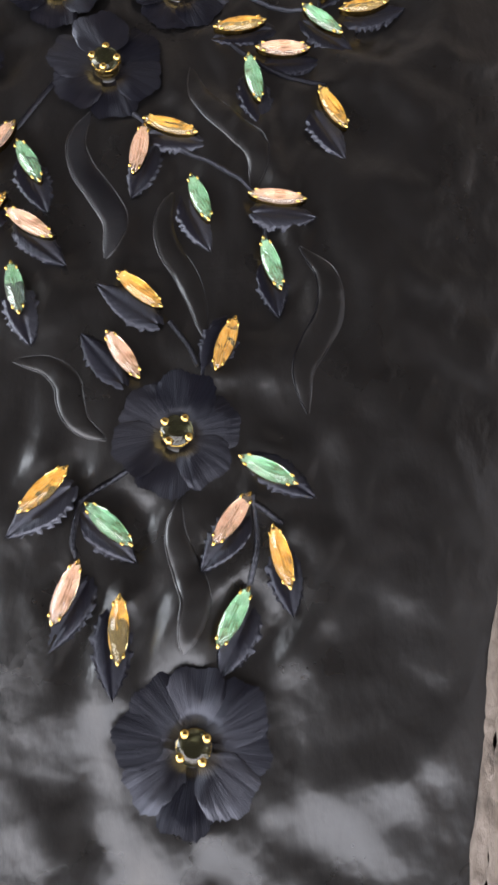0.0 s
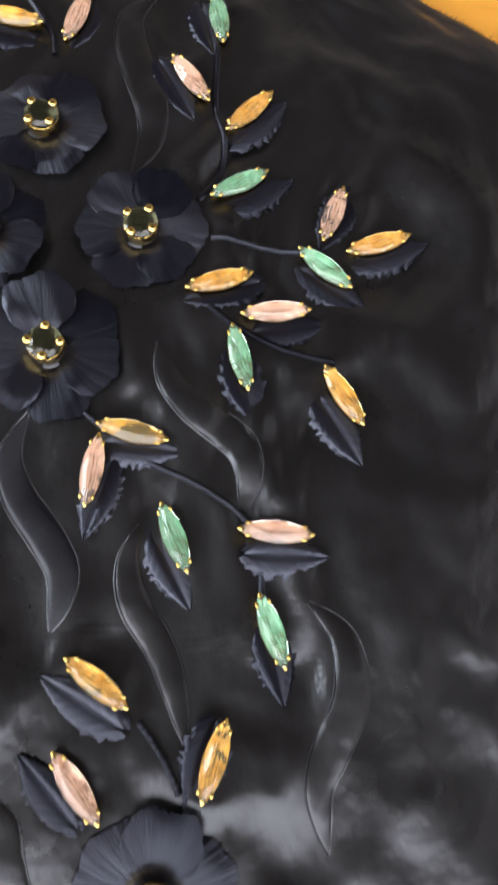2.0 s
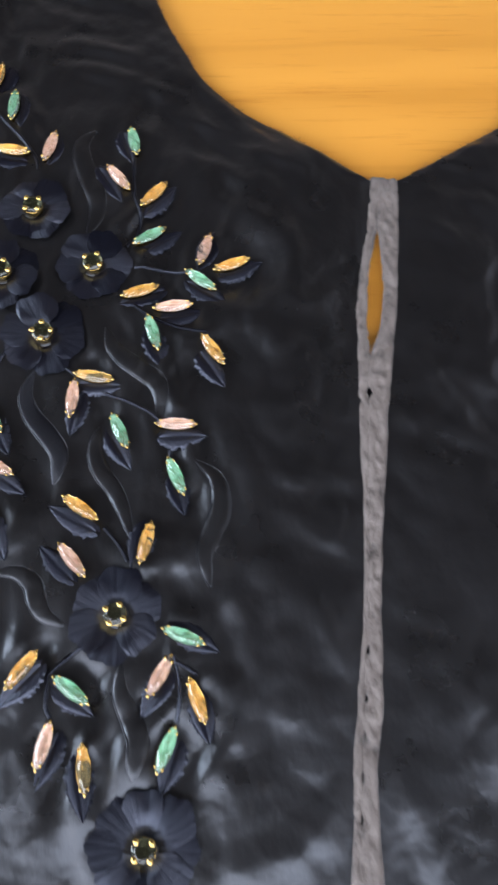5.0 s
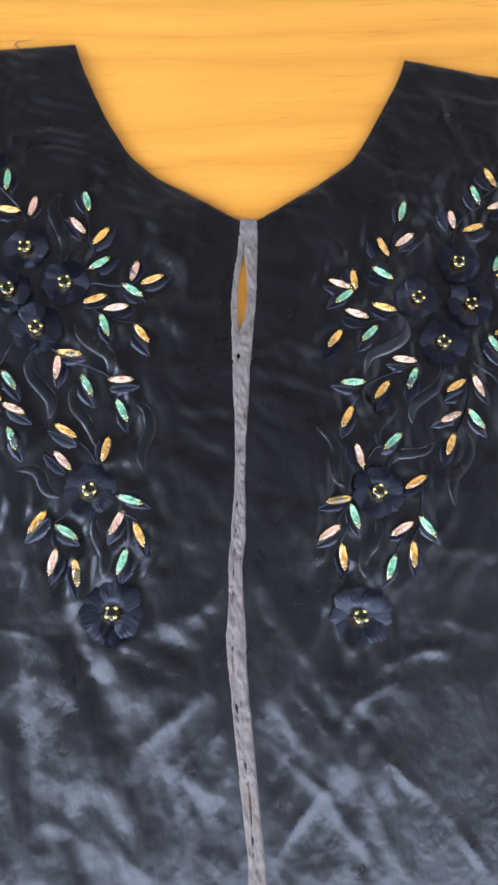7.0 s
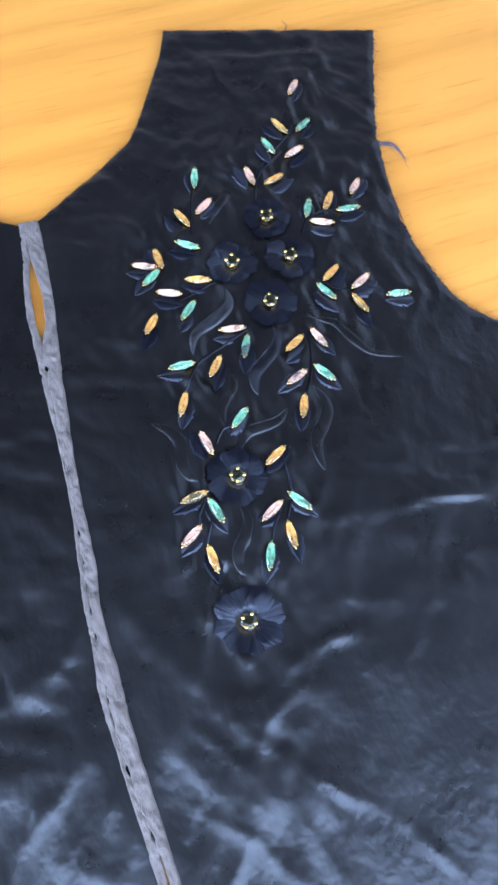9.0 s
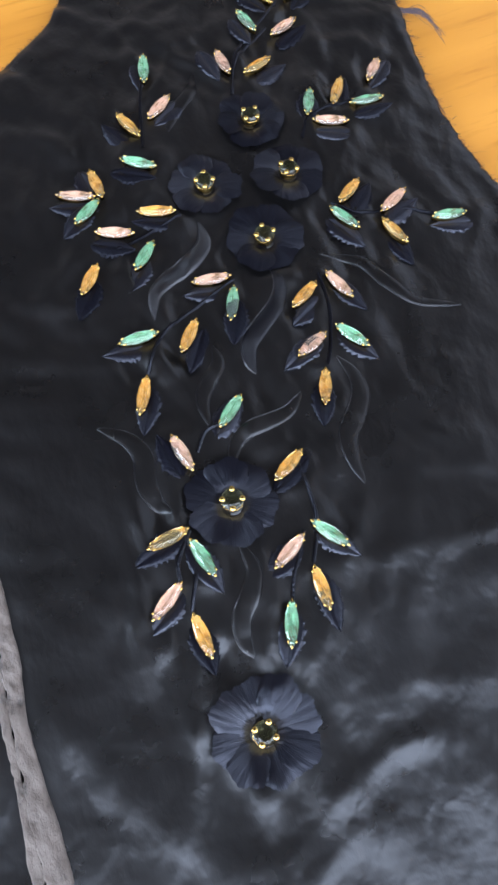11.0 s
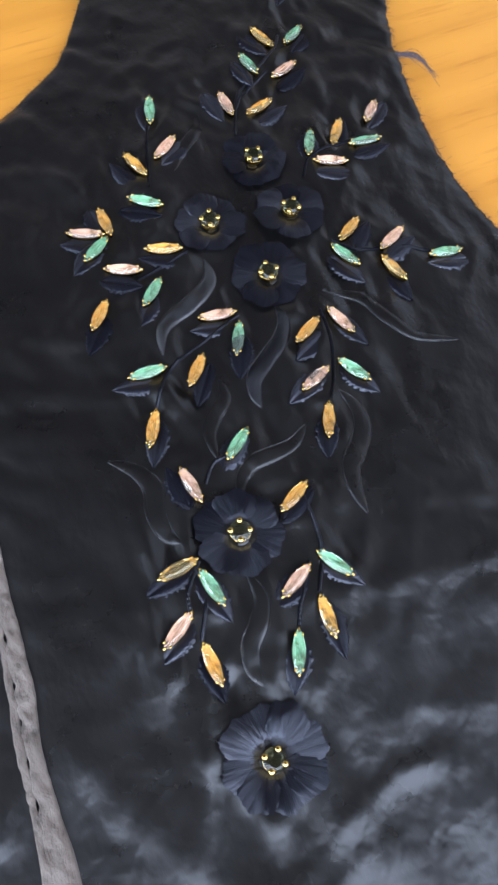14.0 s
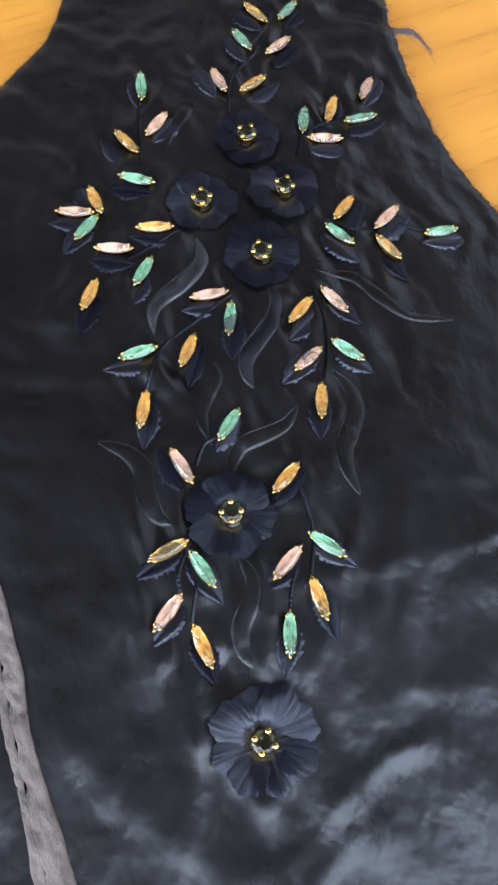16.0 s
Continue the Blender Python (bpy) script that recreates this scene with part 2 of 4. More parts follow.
# ------------------------------------------------------------------ the room and the table
def build_room():
    x0, x1, y0, y1, z0, z1 = ROOM
    w = 0.15

    def wall(name, *boxes):
        bm = bmesh.new()
        for b in boxes:
            box(bm, *b)
        ob = new(name, mesh_of(name, bm, WALL_PAINT, False))
        tagged(ob, "plain off-white painted room wall", "wall", kind="structure")

    wall("wall_north", (x0 - w, x1 + w, y1, y1 + w, z0, z1))
    wall("wall_east", (x1, x1 + w, y0, -0.29, z0, z1), (x1, x1 + w, 1.29, y1, z0, z1), (x1, x1 + w, -0.29, 1.29, z0, 0.41), (x1, x1 + w, -0.29, 1.29, 1.45, z1))
    wall("wall_south", (x0 - w, -1.30, y0 - w, y0, z0, z1), (1.0, x1 + w, y0 - w, y0, z0, z1), (-1.30, 1.0, y0 - w, y0, z0, 0.12), (-1.30, 1.0, y0 - w, y0, 1.44, z1))
    wall("wall_west", (x0 - w, x0, y0, -0.62, z0, z1), (x0 - w, x0, 0.32, y1, z0, z1), (x0 - w, x0, -0.62, 0.32, z0, 0.13), (x0 - w, x0, -0.62, 0.32, 1.37, z1))
    bm = bmesh.new()
    box(bm, x0 - w, x1 + w, y0 - w, y1 + w, z0 - 0.1, z0)
    tagged(new("floor", mesh_of("floor", bm, FLOOR_PAINT, False)), "brown tiled room floor", "floor", kind="structure")
    bm = bmesh.new()
    box(bm, x0 - w, x1 + w, y0 - w, y1 + w, z1, z1 + 0.1)
    tagged(new("ceiling", mesh_of("ceiling", bm, CEILING_PAINT, False)), "plain dark brown ceiling", "ceiling", kind="structure")
    # the third window is added only to hold the east fill light
    for name, horizontal, a, b, c, d, at in (("window_1", True, -1.30, 1.0, 0.12, 1.44, y0 - 0.08), ("window_2", False, -0.62, 0.32, 0.13, 1.37, x0 - 0.08), ("added_window", False, -0.29, 1.29, 0.41, 1.45, x1 + 0.08)):
        def bar(bm, s0, s1, h0, h1):
            if horizontal:
                box(bm, s0, s1, at - 0.03, at + 0.03, h0, h1)
            else:
                box(bm, at - 0.03, at + 0.03, s0, s1, h0, h1)
        bm = bmesh.new()
        for s in ((a, a + 0.05, c, d), (b - 0.05, b, c, d), (a + 0.05, b - 0.05, c, c + 0.05), (a + 0.05, b - 0.05, d - 0.05, d)):
            bar(bm, *s)
        win = new(name, mesh_of("window_frame", bm, FRAME_PAINT, False))
        tagged(win, "assumed white framed window letting in daylight", "window", kind="structure")
        bm = bmesh.new()
        if horizontal:
            box(bm, a + 0.05, b - 0.05, at - 0.003, at + 0.003, c + 0.05, d - 0.05)
        else:
            box(bm, at - 0.003, at + 0.003, a + 0.05, b - 0.05, c + 0.05, d - 0.05)
        pane = part("pane", mesh_of("pane", bm, PANE, False), win)
        pane.visible_shadow = False


def build_table():
    table = new("table")
    tagged(table, "varnished honey-yellow pine table with visible grain", "table")
    table.location = (0.05, -0.05, ROOM[4])
    bm = bmesh.new()
    box(bm, -0.85, 0.85, -0.62, 0.62, TABLE_Z - 0.032 - ROOM[4], TABLE_Z - ROOM[4])
    bmesh.ops.bevel(bm, geom=bm.edges[:], offset=0.004, segments=2, affect="EDGES")
    part("tabletop", mesh_of("tabletop", bm, WOOD, False), table)
    bm = bmesh.new()
    box(bm, -0.035, 0.035, -0.035, 0.035, 0, TABLE_Z - 0.032 - ROOM[4])
    leg = mesh_of("leg", bm, WOOD, False)
    for sx in (-0.76, 0.76):
        for sy in (-0.53, 0.53):
            part("leg", leg, table, pose(sx, sy, 0))


build_room()
build_table()

# ------------------------------------------------------------------ the plan of the embroidery, in millimetres
# crystals: x, y, turn in degrees, colour, and how far its leaf lies beside it
SPRAYS_A = []
SPRAYS_A.append([
    (100.2, 14.2, 76, "g", -2.3, -1.1),
    (101.0, -7.0, 38, "p", 2.5, -3.2),
    (86.5, -13.6, 114, "o", -5.9, -2.2),
    (85.7, -32.3, 150, "g", -2.5, -4.7),
    (67.5, -38.0, 96, "o", -2.9, -0.7),
    (58.8, -41.6, 162, "p", -2.0, -3.4),
    (61.1, -50.0, 40, "g", -4.8, -2.9),
    (86.5, -56.0, 164, "o", -2.1, -3.3),
])
SPRAYS_A.append([
    (68.8, -61.4, 162, "p", -1.3, -5.1),
    (76.8, -74.0, 48, "g", -4.5, -6.7),
    (54.9, -78.6, 54, "o", -3.1, -8.1),
    (97.6, -91.0, 175, "p", -3.4, -3.7),
    (102.1, -102.9, 68, "g", -1.6, -8.4),
    (65.7, -107.2, 4, "g", -5.1, -2.9),
    (83.2, -111.1, 53, "o", 0.7, -6.3),
    (61.8, -129.0, 65, "o", -0.7, -6.2),
])
SPRAYS_A.append([
    (88.3, -143.2, 42, "g", 0.0, 0.0),
    (68.4, -153.1, 104, "p", -4.7, 1.4),
    (101.1, -167.8, 33, "o", 1.9, -1.7),
    (55.8, -179.9, 12, "o", -4.7, -2.9),
    (64.7, -189.1, 107, "g", 0.2, -4.3),
    (91.9, -195.1, 32, "p", -4.1, -3.1),
    (106.1, -193.7, 129, "g", 2.6, -3.9),
    (50.3, -198.8, 36, "p", -2.1, -4.0),
])
SPRAYS_A.append([
    (57.4, -212.0, 97, "o", 0.1, -4.5),
    (97.8, -209.2, 91, "o", 1.4, -5.8),
    (84.7, -216.9, 71, "g", -1.8, -5.0),
    (161.4, 44.2, 117, "o", -4.2, -2.7),
    (176.6, 43.3, 38, "g", 2.1, -3.5),
    (150.4, 30.2, 106, "g", -3.6, -4.5),
    (165.2, 23.5, 24, "p", 3.6, -3.7),
    (133.7, 10.3, 97, "p", -6.1, -1.2),
])
SPRAYS_A.append([
    (147.2, 4.8, 23, "o", 5.6, -3.1),
    (161.1, -20.3, 66, "g", -1.1, -3.0),
    (175.3, -16.7, 57, "o", 2.5, 1.0),
    (194.4, -9.2, 50, "p", 1.9, -2.2),
    (185.3, -25.1, 177, "g", 2.2, -4.5),
    (166.8, -31.5, 162, "p", -1.8, -4.6),
    (161.5, -67.0, 38, "o", 4.5, -2.7),
    (155.0, -78.4, 120, "g", -0.4, -6.1),
])
SPRAYS_A.append([
    (176.9, -75.7, 29, "p", 2.8, -4.2),
    (171.9, -89.0, 110, "o", 0.7, -7.2),
    (195.4, -87.9, 177, "g", -0.2, -3.4),
    (128.7, -106.6, 34, "o", -0.5, -6.3),
    (142.4, -105.8, 114, "p", 3.3, -4.9),
    (124.2, -127.1, 27, "p", -4.9, -2.3),
    (139.7, -127.3, 124, "g", 1.8, -4.3),
    (122.9, -144.0, 69, "o", -2.4, -6.3),
])
SPRAYS_A.append([
    (178.7, 74.3, 53, "p", 1.5, -3.2),
])
SPRAYS_B = []
SPRAYS_B.append([
    (-162.5, 34.8, 83, "o", 2.5, -1.2),
    (-153.2, 20.8, 92, "g", 2.5, -1.4),
    (-149.9, -1.2, 174, "o", -3.9, -3.4),
    (-135.7, 2.3, 79, "p", 1.5, -0.4),
    (-102.4, 8.3, 107, "g", -2.4, -2.2),
    (-106.2, -10.3, 134, "p", -2.9, -3.0),
    (-91.6, -16.2, 53, "o", 2.9, -1.1),
    (-91.1, -35.7, 38, "g", 5.3, -0.2),
])
SPRAYS_B.append([
    (-69.1, -39.7, 78, "p", 0.7, -0.5),
    (-69.5, -53.1, 147, "g", 3.2, -4.6),
    (-91.8, -60.4, 25, "o", 0.3, -1.7),
    (-78.8, -65.3, 14, "p", 4.1, -2.3),
    (-85.1, -77.0, 112, "g", 2.3, -6.2),
    (-176.9, 33.2, 159, "g", 0.0, -2.7),
    (-169.1, 17.7, 6, "p", -0.6, -5.3),
    (-58.3, -44.9, 25, "o", 3.5, -0.7),
])
SPRAYS_B.append([
    (-62.4, -82.0, 129, "o", 0.4, -7.3),
    (-104.0, -96.6, 175, "o", 3.0, -2.4),
    (-110.4, -105.5, 90, "p", 2.0, -5.9),
    (-92.2, -116.4, 120, "g", 0.7, -6.4),
    (-72.4, -112.6, 3, "p", 3.0, -3.9),
    (-70.8, -131.1, 118, "g", 1.6, -5.8),
    (-137.1, -115.2, 129, "g", 3.1, -6.2),
    (-132.3, -132.8, 157, "p", 4.2, -4.9),
])
SPRAYS_B.append([
    (-131.3, -151.0, 114, "g", 3.9, -6.9),
    (-101.6, -145.0, 151, "o", -2.7, -3.7),
    (-101.7, -163.0, 135, "p", -5.3, -1.1),
    (-78.1, -155.2, 81, "o", -2.2, -2.0),
    (-62.7, -184.4, 165, "g", 4.2, -0.6),
    (-112.0, -198.3, 57, "o", -0.2, -5.4),
    (-95.9, -203.4, 149, "g", 0.6, -2.8),
    (-68.9, -197.0, 65, "p", -0.6, -5.4),
])
SPRAYS_B.append([
    (-56.1, -203.3, 115, "o", 2.2, -5.4),
    (-101.7, -219.7, 80, "p", 1.3, -5.3),
    (-88.7, -225.4, 101, "o", -0.1, -6.1),
    (-64.7, -218.2, 72, "g", 1.7, -5.9),
    (-146.9, -110.6, 66, "p", -3.3, -4.8),
    (-144.3, -132.0, 55, "o", -1.8, -4.2),
    (-199.6, -92.7, 2, "g", 0.2, -3.4),
    (-181.2, -80.6, 151, "o", -2.8, -4.2),
])
SPRAYS_B.append([
    (-176.2, -93.8, 70, "p", -0.7, -7.2),
    (-165.8, -71.9, 142, "g", -4.5, -2.6),
    (-159.4, -83.3, 60, "o", 0.4, -6.1),
    (-165.3, -25.4, 113, "g", 1.1, -3.0),
    (-179.4, -21.8, 123, "p", -2.5, 1.0),
    (-198.3, -14.4, 130, "o", -1.9, -2.2),
    (-189.3, -30.2, 3, "g", -2.2, -4.5),
    (-170.9, -36.6, 18, "p", 1.7, -4.6),
])
SPRAYS_B.append([
    (-182.5, 68.7, 127, "g", -1.5, -3.2),
])


# flowers: x, y, radius, turn
FLOWERS_A = [(135.5, -21.8, 14.2, 0), (107.9, -48.3, 14.6, 37), (141.5, -51.0, 14.8, 14), (122.7, -77.8, 15.6, 51), (79.4, -173.9, 15.6, 28), (66.9, -244.4, 17.1, 5)]
FLOWERS_B = [(-137.2, -27.6, 14.2, 0), (-144.2, -57.0, 14.6, 37), (-110.8, -50.1, 14.8, 14), (-124.9, -81.1, 15.6, 51), (-85.2, -179.4, 15.6, 28), (-67.9, -246.1, 17.1, 5)]

# raised satin-stitch scrolls: the middle line and the greatest width
SCROLLS_A = [
    (6.8, [(100.9, -63.3), (100.9, -70.7), (97.9, -75.9), (89.8, -81.6), (80.9, -85.9), (75.8, -91.4), (73.4, -100.7)]),
    (6.8, [(120.9, -91.0), (121.6, -99.0), (117.5, -106.9), (109.5, -113.5), (103.4, -119.1), (101.5, -125.8), (102.1, -130.8)]),
    (5.6, [(90.1, -116.5), (90.0, -123.7), (84.1, -130.2), (80.6, -136.1), (80.2, -145.5)]),
    (6.0, [(114.7, -142.7), (108.5, -147.8), (100.3, -149.9), (91.2, -151.6), (86.1, -155.6), (83.1, -162.3)]),
    (7.2, [(131.6, -132.8), (135.4, -141.6), (134.5, -149.7), (129.2, -157.3), (124.9, -162.8), (123.5, -171.3), (124.3, -180.2)]),
    (7.2, [(43.5, -135.8), (51.9, -142.1), (55.6, -149.7), (54.2, -158.8), (55.6, -166.5), (59.5, -171.4)]),
    (6.6, [(77.4, -187.0), (79.2, -196.8), (75.9, -204.4), (71.1, -210.4), (69.6, -217.3), (71.0, -223.1)]),
    (5.0, [(141.2, -89.8), (154.2, -96.6), (161.3, -108.8), (169.0, -119.3), (184.4, -125.7)]),
    (5.6, [(120.6, 9.8), (115.6, -1.0), (106.4, -10.1), (101.4, -18.8)]),
]
SCROLLS_B = [
    (7.4, [(-102.6, -75.5), (-98.9, -83.3), (-91.8, -89.6), (-82.5, -94.7), (-79.2, -101.4), (-79.5, -110.3)]),
    (7.2, [(-126.0, -95.2), (-127.8, -104.1), (-124.3, -112.2), (-117.3, -119.4), (-112.3, -125.8), (-111.6, -131.8), (-112.2, -137.3)]),
    (6.2, [(-99.4, -114.4), (-100.4, -122.3), (-97.6, -130.1), (-91.5, -137.0), (-86.7, -145.5), (-83.7, -153.5)]),
    (6.8, [(-127.5, -168.7), (-119.3, -168.2), (-113.6, -171.5), (-111.2, -176.9), (-107.8, -181.2), (-101.1, -183.7)]),
    (7.2, [(-64.4, -124.7), (-56.8, -130.5), (-54.2, -141.2), (-57.0, -151.2), (-58.3, -158.3), (-55.4, -168.1)]),
    (7.0, [(-81.6, -194.2), (-80.7, -202.8), (-76.0, -211.0), (-73.3, -216.3), (-73.6, -223.2), (-73.8, -228.1)]),
    (8.0, [(-118.6, 13.2), (-123.0, 6.8), (-122.4, -1.1), (-118.4, -9.6), (-113.9, -19.3), (-113.1, -28.0), (-115.4, -36.1)]),
]
STEMS_A = [
    [(95.0, -59.3), (82.4, -62.8), (62.6, -69.2)],
    [(105.7, -91.8), (87.2, -100.2), (73.6, -107.5), (65.1, -120.7)],
    [(98.9, 12.0), (94.6, -1.5), (89.3, -24.9)],
    [(137.1, -98.7), (136.2, -112.9), (131.8, -126.8), (127.2, -135.3)],
    [(73.3, -153.7), (78.0, -147.4), (84.1, -145.9)],
    [(104.9, -167.6), (104.2, -186.5), (98.2, -200.9)],
    [(63.1, -178.9), (56.9, -187.8), (55.7, -194.2)],
    [(98.7, -190.0), (91.1, -202.6), (88.2, -209.4)],
    [(132.5, -6.2), (141.8, 16.6), (164.6, 37.8), (170.1, 45.7)],
    [(153.2, -35.3), (159.5, -25.9), (172.2, -22.7), (180.7, -21.6)],
    [(153.7, -68.5), (161.6, -76.4), (173.7, -77.4), (191.2, -84.4)],
    [(61.0, -179.2), (62.2, -189.5), (56.5, -204.2)],
    [(136.2, 6.1), (143.7, 16.1), (158.0, 26.7)],
]
STEMS_B = [
    [(-95.4, -48.9), (-84.7, -48.8), (-73.8, -49.7)],
    [(-99.8, -40.1), (-96.3, -33.2), (-96.2, -24.1), (-99.6, -15.5), (-101.8, 1.9)],
    [(-96.6, -63.0), (-87.7, -69.1), (-75.4, -73.2), (-64.9, -74.9)],
    [(-160.4, 17.6), (-151.9, 10.1), (-141.8, -1.1), (-138.8, -8.6)],
    [(-93.0, -150.8), (-87.7, -155.9), (-83.4, -161.8)],
    [(-114.7, -93.5), (-102.6, -100.7), (-87.0, -105.9), (-76.1, -113.0), (-73.4, -125.0)],
    [(-137.7, -88.8), (-142.1, -99.0), (-147.9, -111.1)],
    [(-68.5, -191.1), (-62.9, -192.8), (-57.0, -195.7)],
    [(-87.5, -183.7), (-97.7, -192.6), (-104.1, -199.2)],
    [(-104.1, -199.2), (-103.2, -208.3), (-101.3, -211.9)],
    [(-65.3, -190.5), (-62.2, -200.7), (-62.1, -210.5)],
]

# single folds of the cloth: height, half width and line
FOLDS = [
    (1.3, 4.5, [(-47.0, -254.0), (-34.0, -249.0), (-22.0, -244.0), (-5.0, -225.0)]),
    (0.7, 5.0, [(-104.0, -236.0), (-96.0, -262.0), (-85.0, -285.0), (-74.0, -306.0)]),
    (-2.6, 5.5, [(-94.0, -238.0), (-85.0, -262.0), (-73.5, -284.0), (-62.0, -306.0)]),
    (-2.4, 6.0, [(-124.0, -236.0), (-115.0, -290.0), (-104.6, -332.0), (-95.0, -354.0)]),
    (0.6, 5.0, [(-134.0, -250.0), (-125.0, -292.0), (-114.0, -335.0)]),
    (-1.0, 5.0, [(35.0, -227.0), (49.0, -253.0), (61.0, -274.0)]),
    (0.7, 4.0, [(12.0, -231.0), (29.0, -253.0), (48.0, -284.0), (74.0, -287.0)]),
    (1.0, 4.0, [(74.0, -299.0), (57.0, -320.0), (48.0, -340.0)]),
    (1.2, 5.0, [(99.0, -317.0), (119.0, -354.0), (140.0, -379.0)]),
    (1.2, 3.5, [(-56.0, -111.0), (-47.0, -127.0), (-43.0, -144.0), (-39.0, -155.0)]),
    (0.9, 3.0, [(-55.0, -68.0), (-47.0, -71.0), (-36.0, -74.0)]),
    (0.9, 3.0, [(186.0, 42.0), (203.0, 27.0), (218.0, 9.0)]),
    (0.8, 3.0, [(176.0, 15.0), (195.0, 9.0), (207.0, -4.0)]),
    (1.0, 3.5, [(180.0, -30.0), (190.0, -31.0), (199.0, -36.0)]),
    (1.2, 8.0, [(-76.0, 3.0), (-66.0, -3.0), (-57.0, -12.0), (-49.0, -29.0)]),
    (0.9, 4.0, [(113.0, 34.0), (126.0, 45.0), (135.0, 69.0)]),
    (1.0, 4.0, [(-45.0, -273.0), (-35.0, -281.0), (-25.0, -288.0)]),
    (0.9, 4.0, [(128.0, 126.0), (131.0, 100.0), (130.0, 80.0)]),
    (0.8, 3.0, [(200.0, 117.0), (202.0, 96.0), (204.0, 88.0)]),
    (1.0, 3.2, [(-46.9, -74.6), (-38.5, -78.4), (-32.6, -81.8)]),
    (1.0, 3.2, [(-41.0, -121.4), (-33.6, -127.3), (-25.4, -135.3)]),
    (1.0, 3.2, [(-41.0, -56.8), (-29.4, -59.0), (-20.0, -54.9)]),
    (1.0, 3.2, [(-43.7, -100.5), (-35.9, -101.5), (-27.0, -97.8)]),
    # narrow creases in the lower cloth and at the shoulder
    (0.7, 2.6, [(78.3, -316.0), (103.4, -336.8), (124.4, -362.8), (135.6, -382.5)]),
    (0.6, 2.4, [(135.6, -382.5), (144.2, -357.1), (156.1, -342.5)]),
    (0.8, 2.8, [(45.4, -332.6), (57.3, -300.9), (67.6, -286.7), (83.0, -278.6)]),
    (0.7, 2.4, [(26.1, -316.4), (45.4, -332.6), (57.9, -348.6), (76.2, -371.2)]),
    (0.7, 2.4, [(45.4, -332.6), (32.5, -348.6), (23.0, -362.8)]),
    (-0.9, 3.0, [(-50.0, -270.8), (-39.8, -277.0), (-29.8, -281.6)]),
    (0.8, 2.8, [(-56.3, -325.8), (-47.7, -310.9), (-32.3, -298.6), (-16.6, -286.1)]),
    (0.7, 2.6, [(130.2, -284.4), (131.9, -306.4), (127.4, -321.7)]),
    (0.7, 3.0, [(80.0, -268.9), (100.8, -262.1), (121.6, -260.2)]),
    (0.4, 2.6, [(32.8, -263.1), (52.8, -277.4), (73.0, -275.5), (87.1, -262.3)]),
    (0.7, 2.6, [(-30.9, -331.5), (-20.8, -348.7), (-26.1, -371.1)]),
    (0.7, 2.6, [(-67.2, -348.8), (-50.8, -365.6), (-35.0, -376.5)]),
    (0.9, 3.0, [(85.2, 94.8), (99.3, 75.4), (113.8, 66.3)]),
    (0.8, 3.0, [(128.9, 108.2), (134.2, 87.9), (145.8, 68.4)]),
    (0.8, 3.0, [(29.8, -0.8), (45.7, -6.8), (61.6, -15.0)]),
    (0.7, 3.0, [(91.5, 35.6), (113.0, 51.4), (125.8, 54.7)]),
]

FOLD_LINES = [(amp, wide, spline(line, 64)) for amp, wide, line in FOLDS]
ALL_STONES = [s for g in SPRAYS_A + SPRAYS_B for s in g]
SPOTS = np.array([(s[0], s[1]) for s in ALL_STONES] + [(f[0], f[1]) for f in FLOWERS_A + FLOWERS_B])


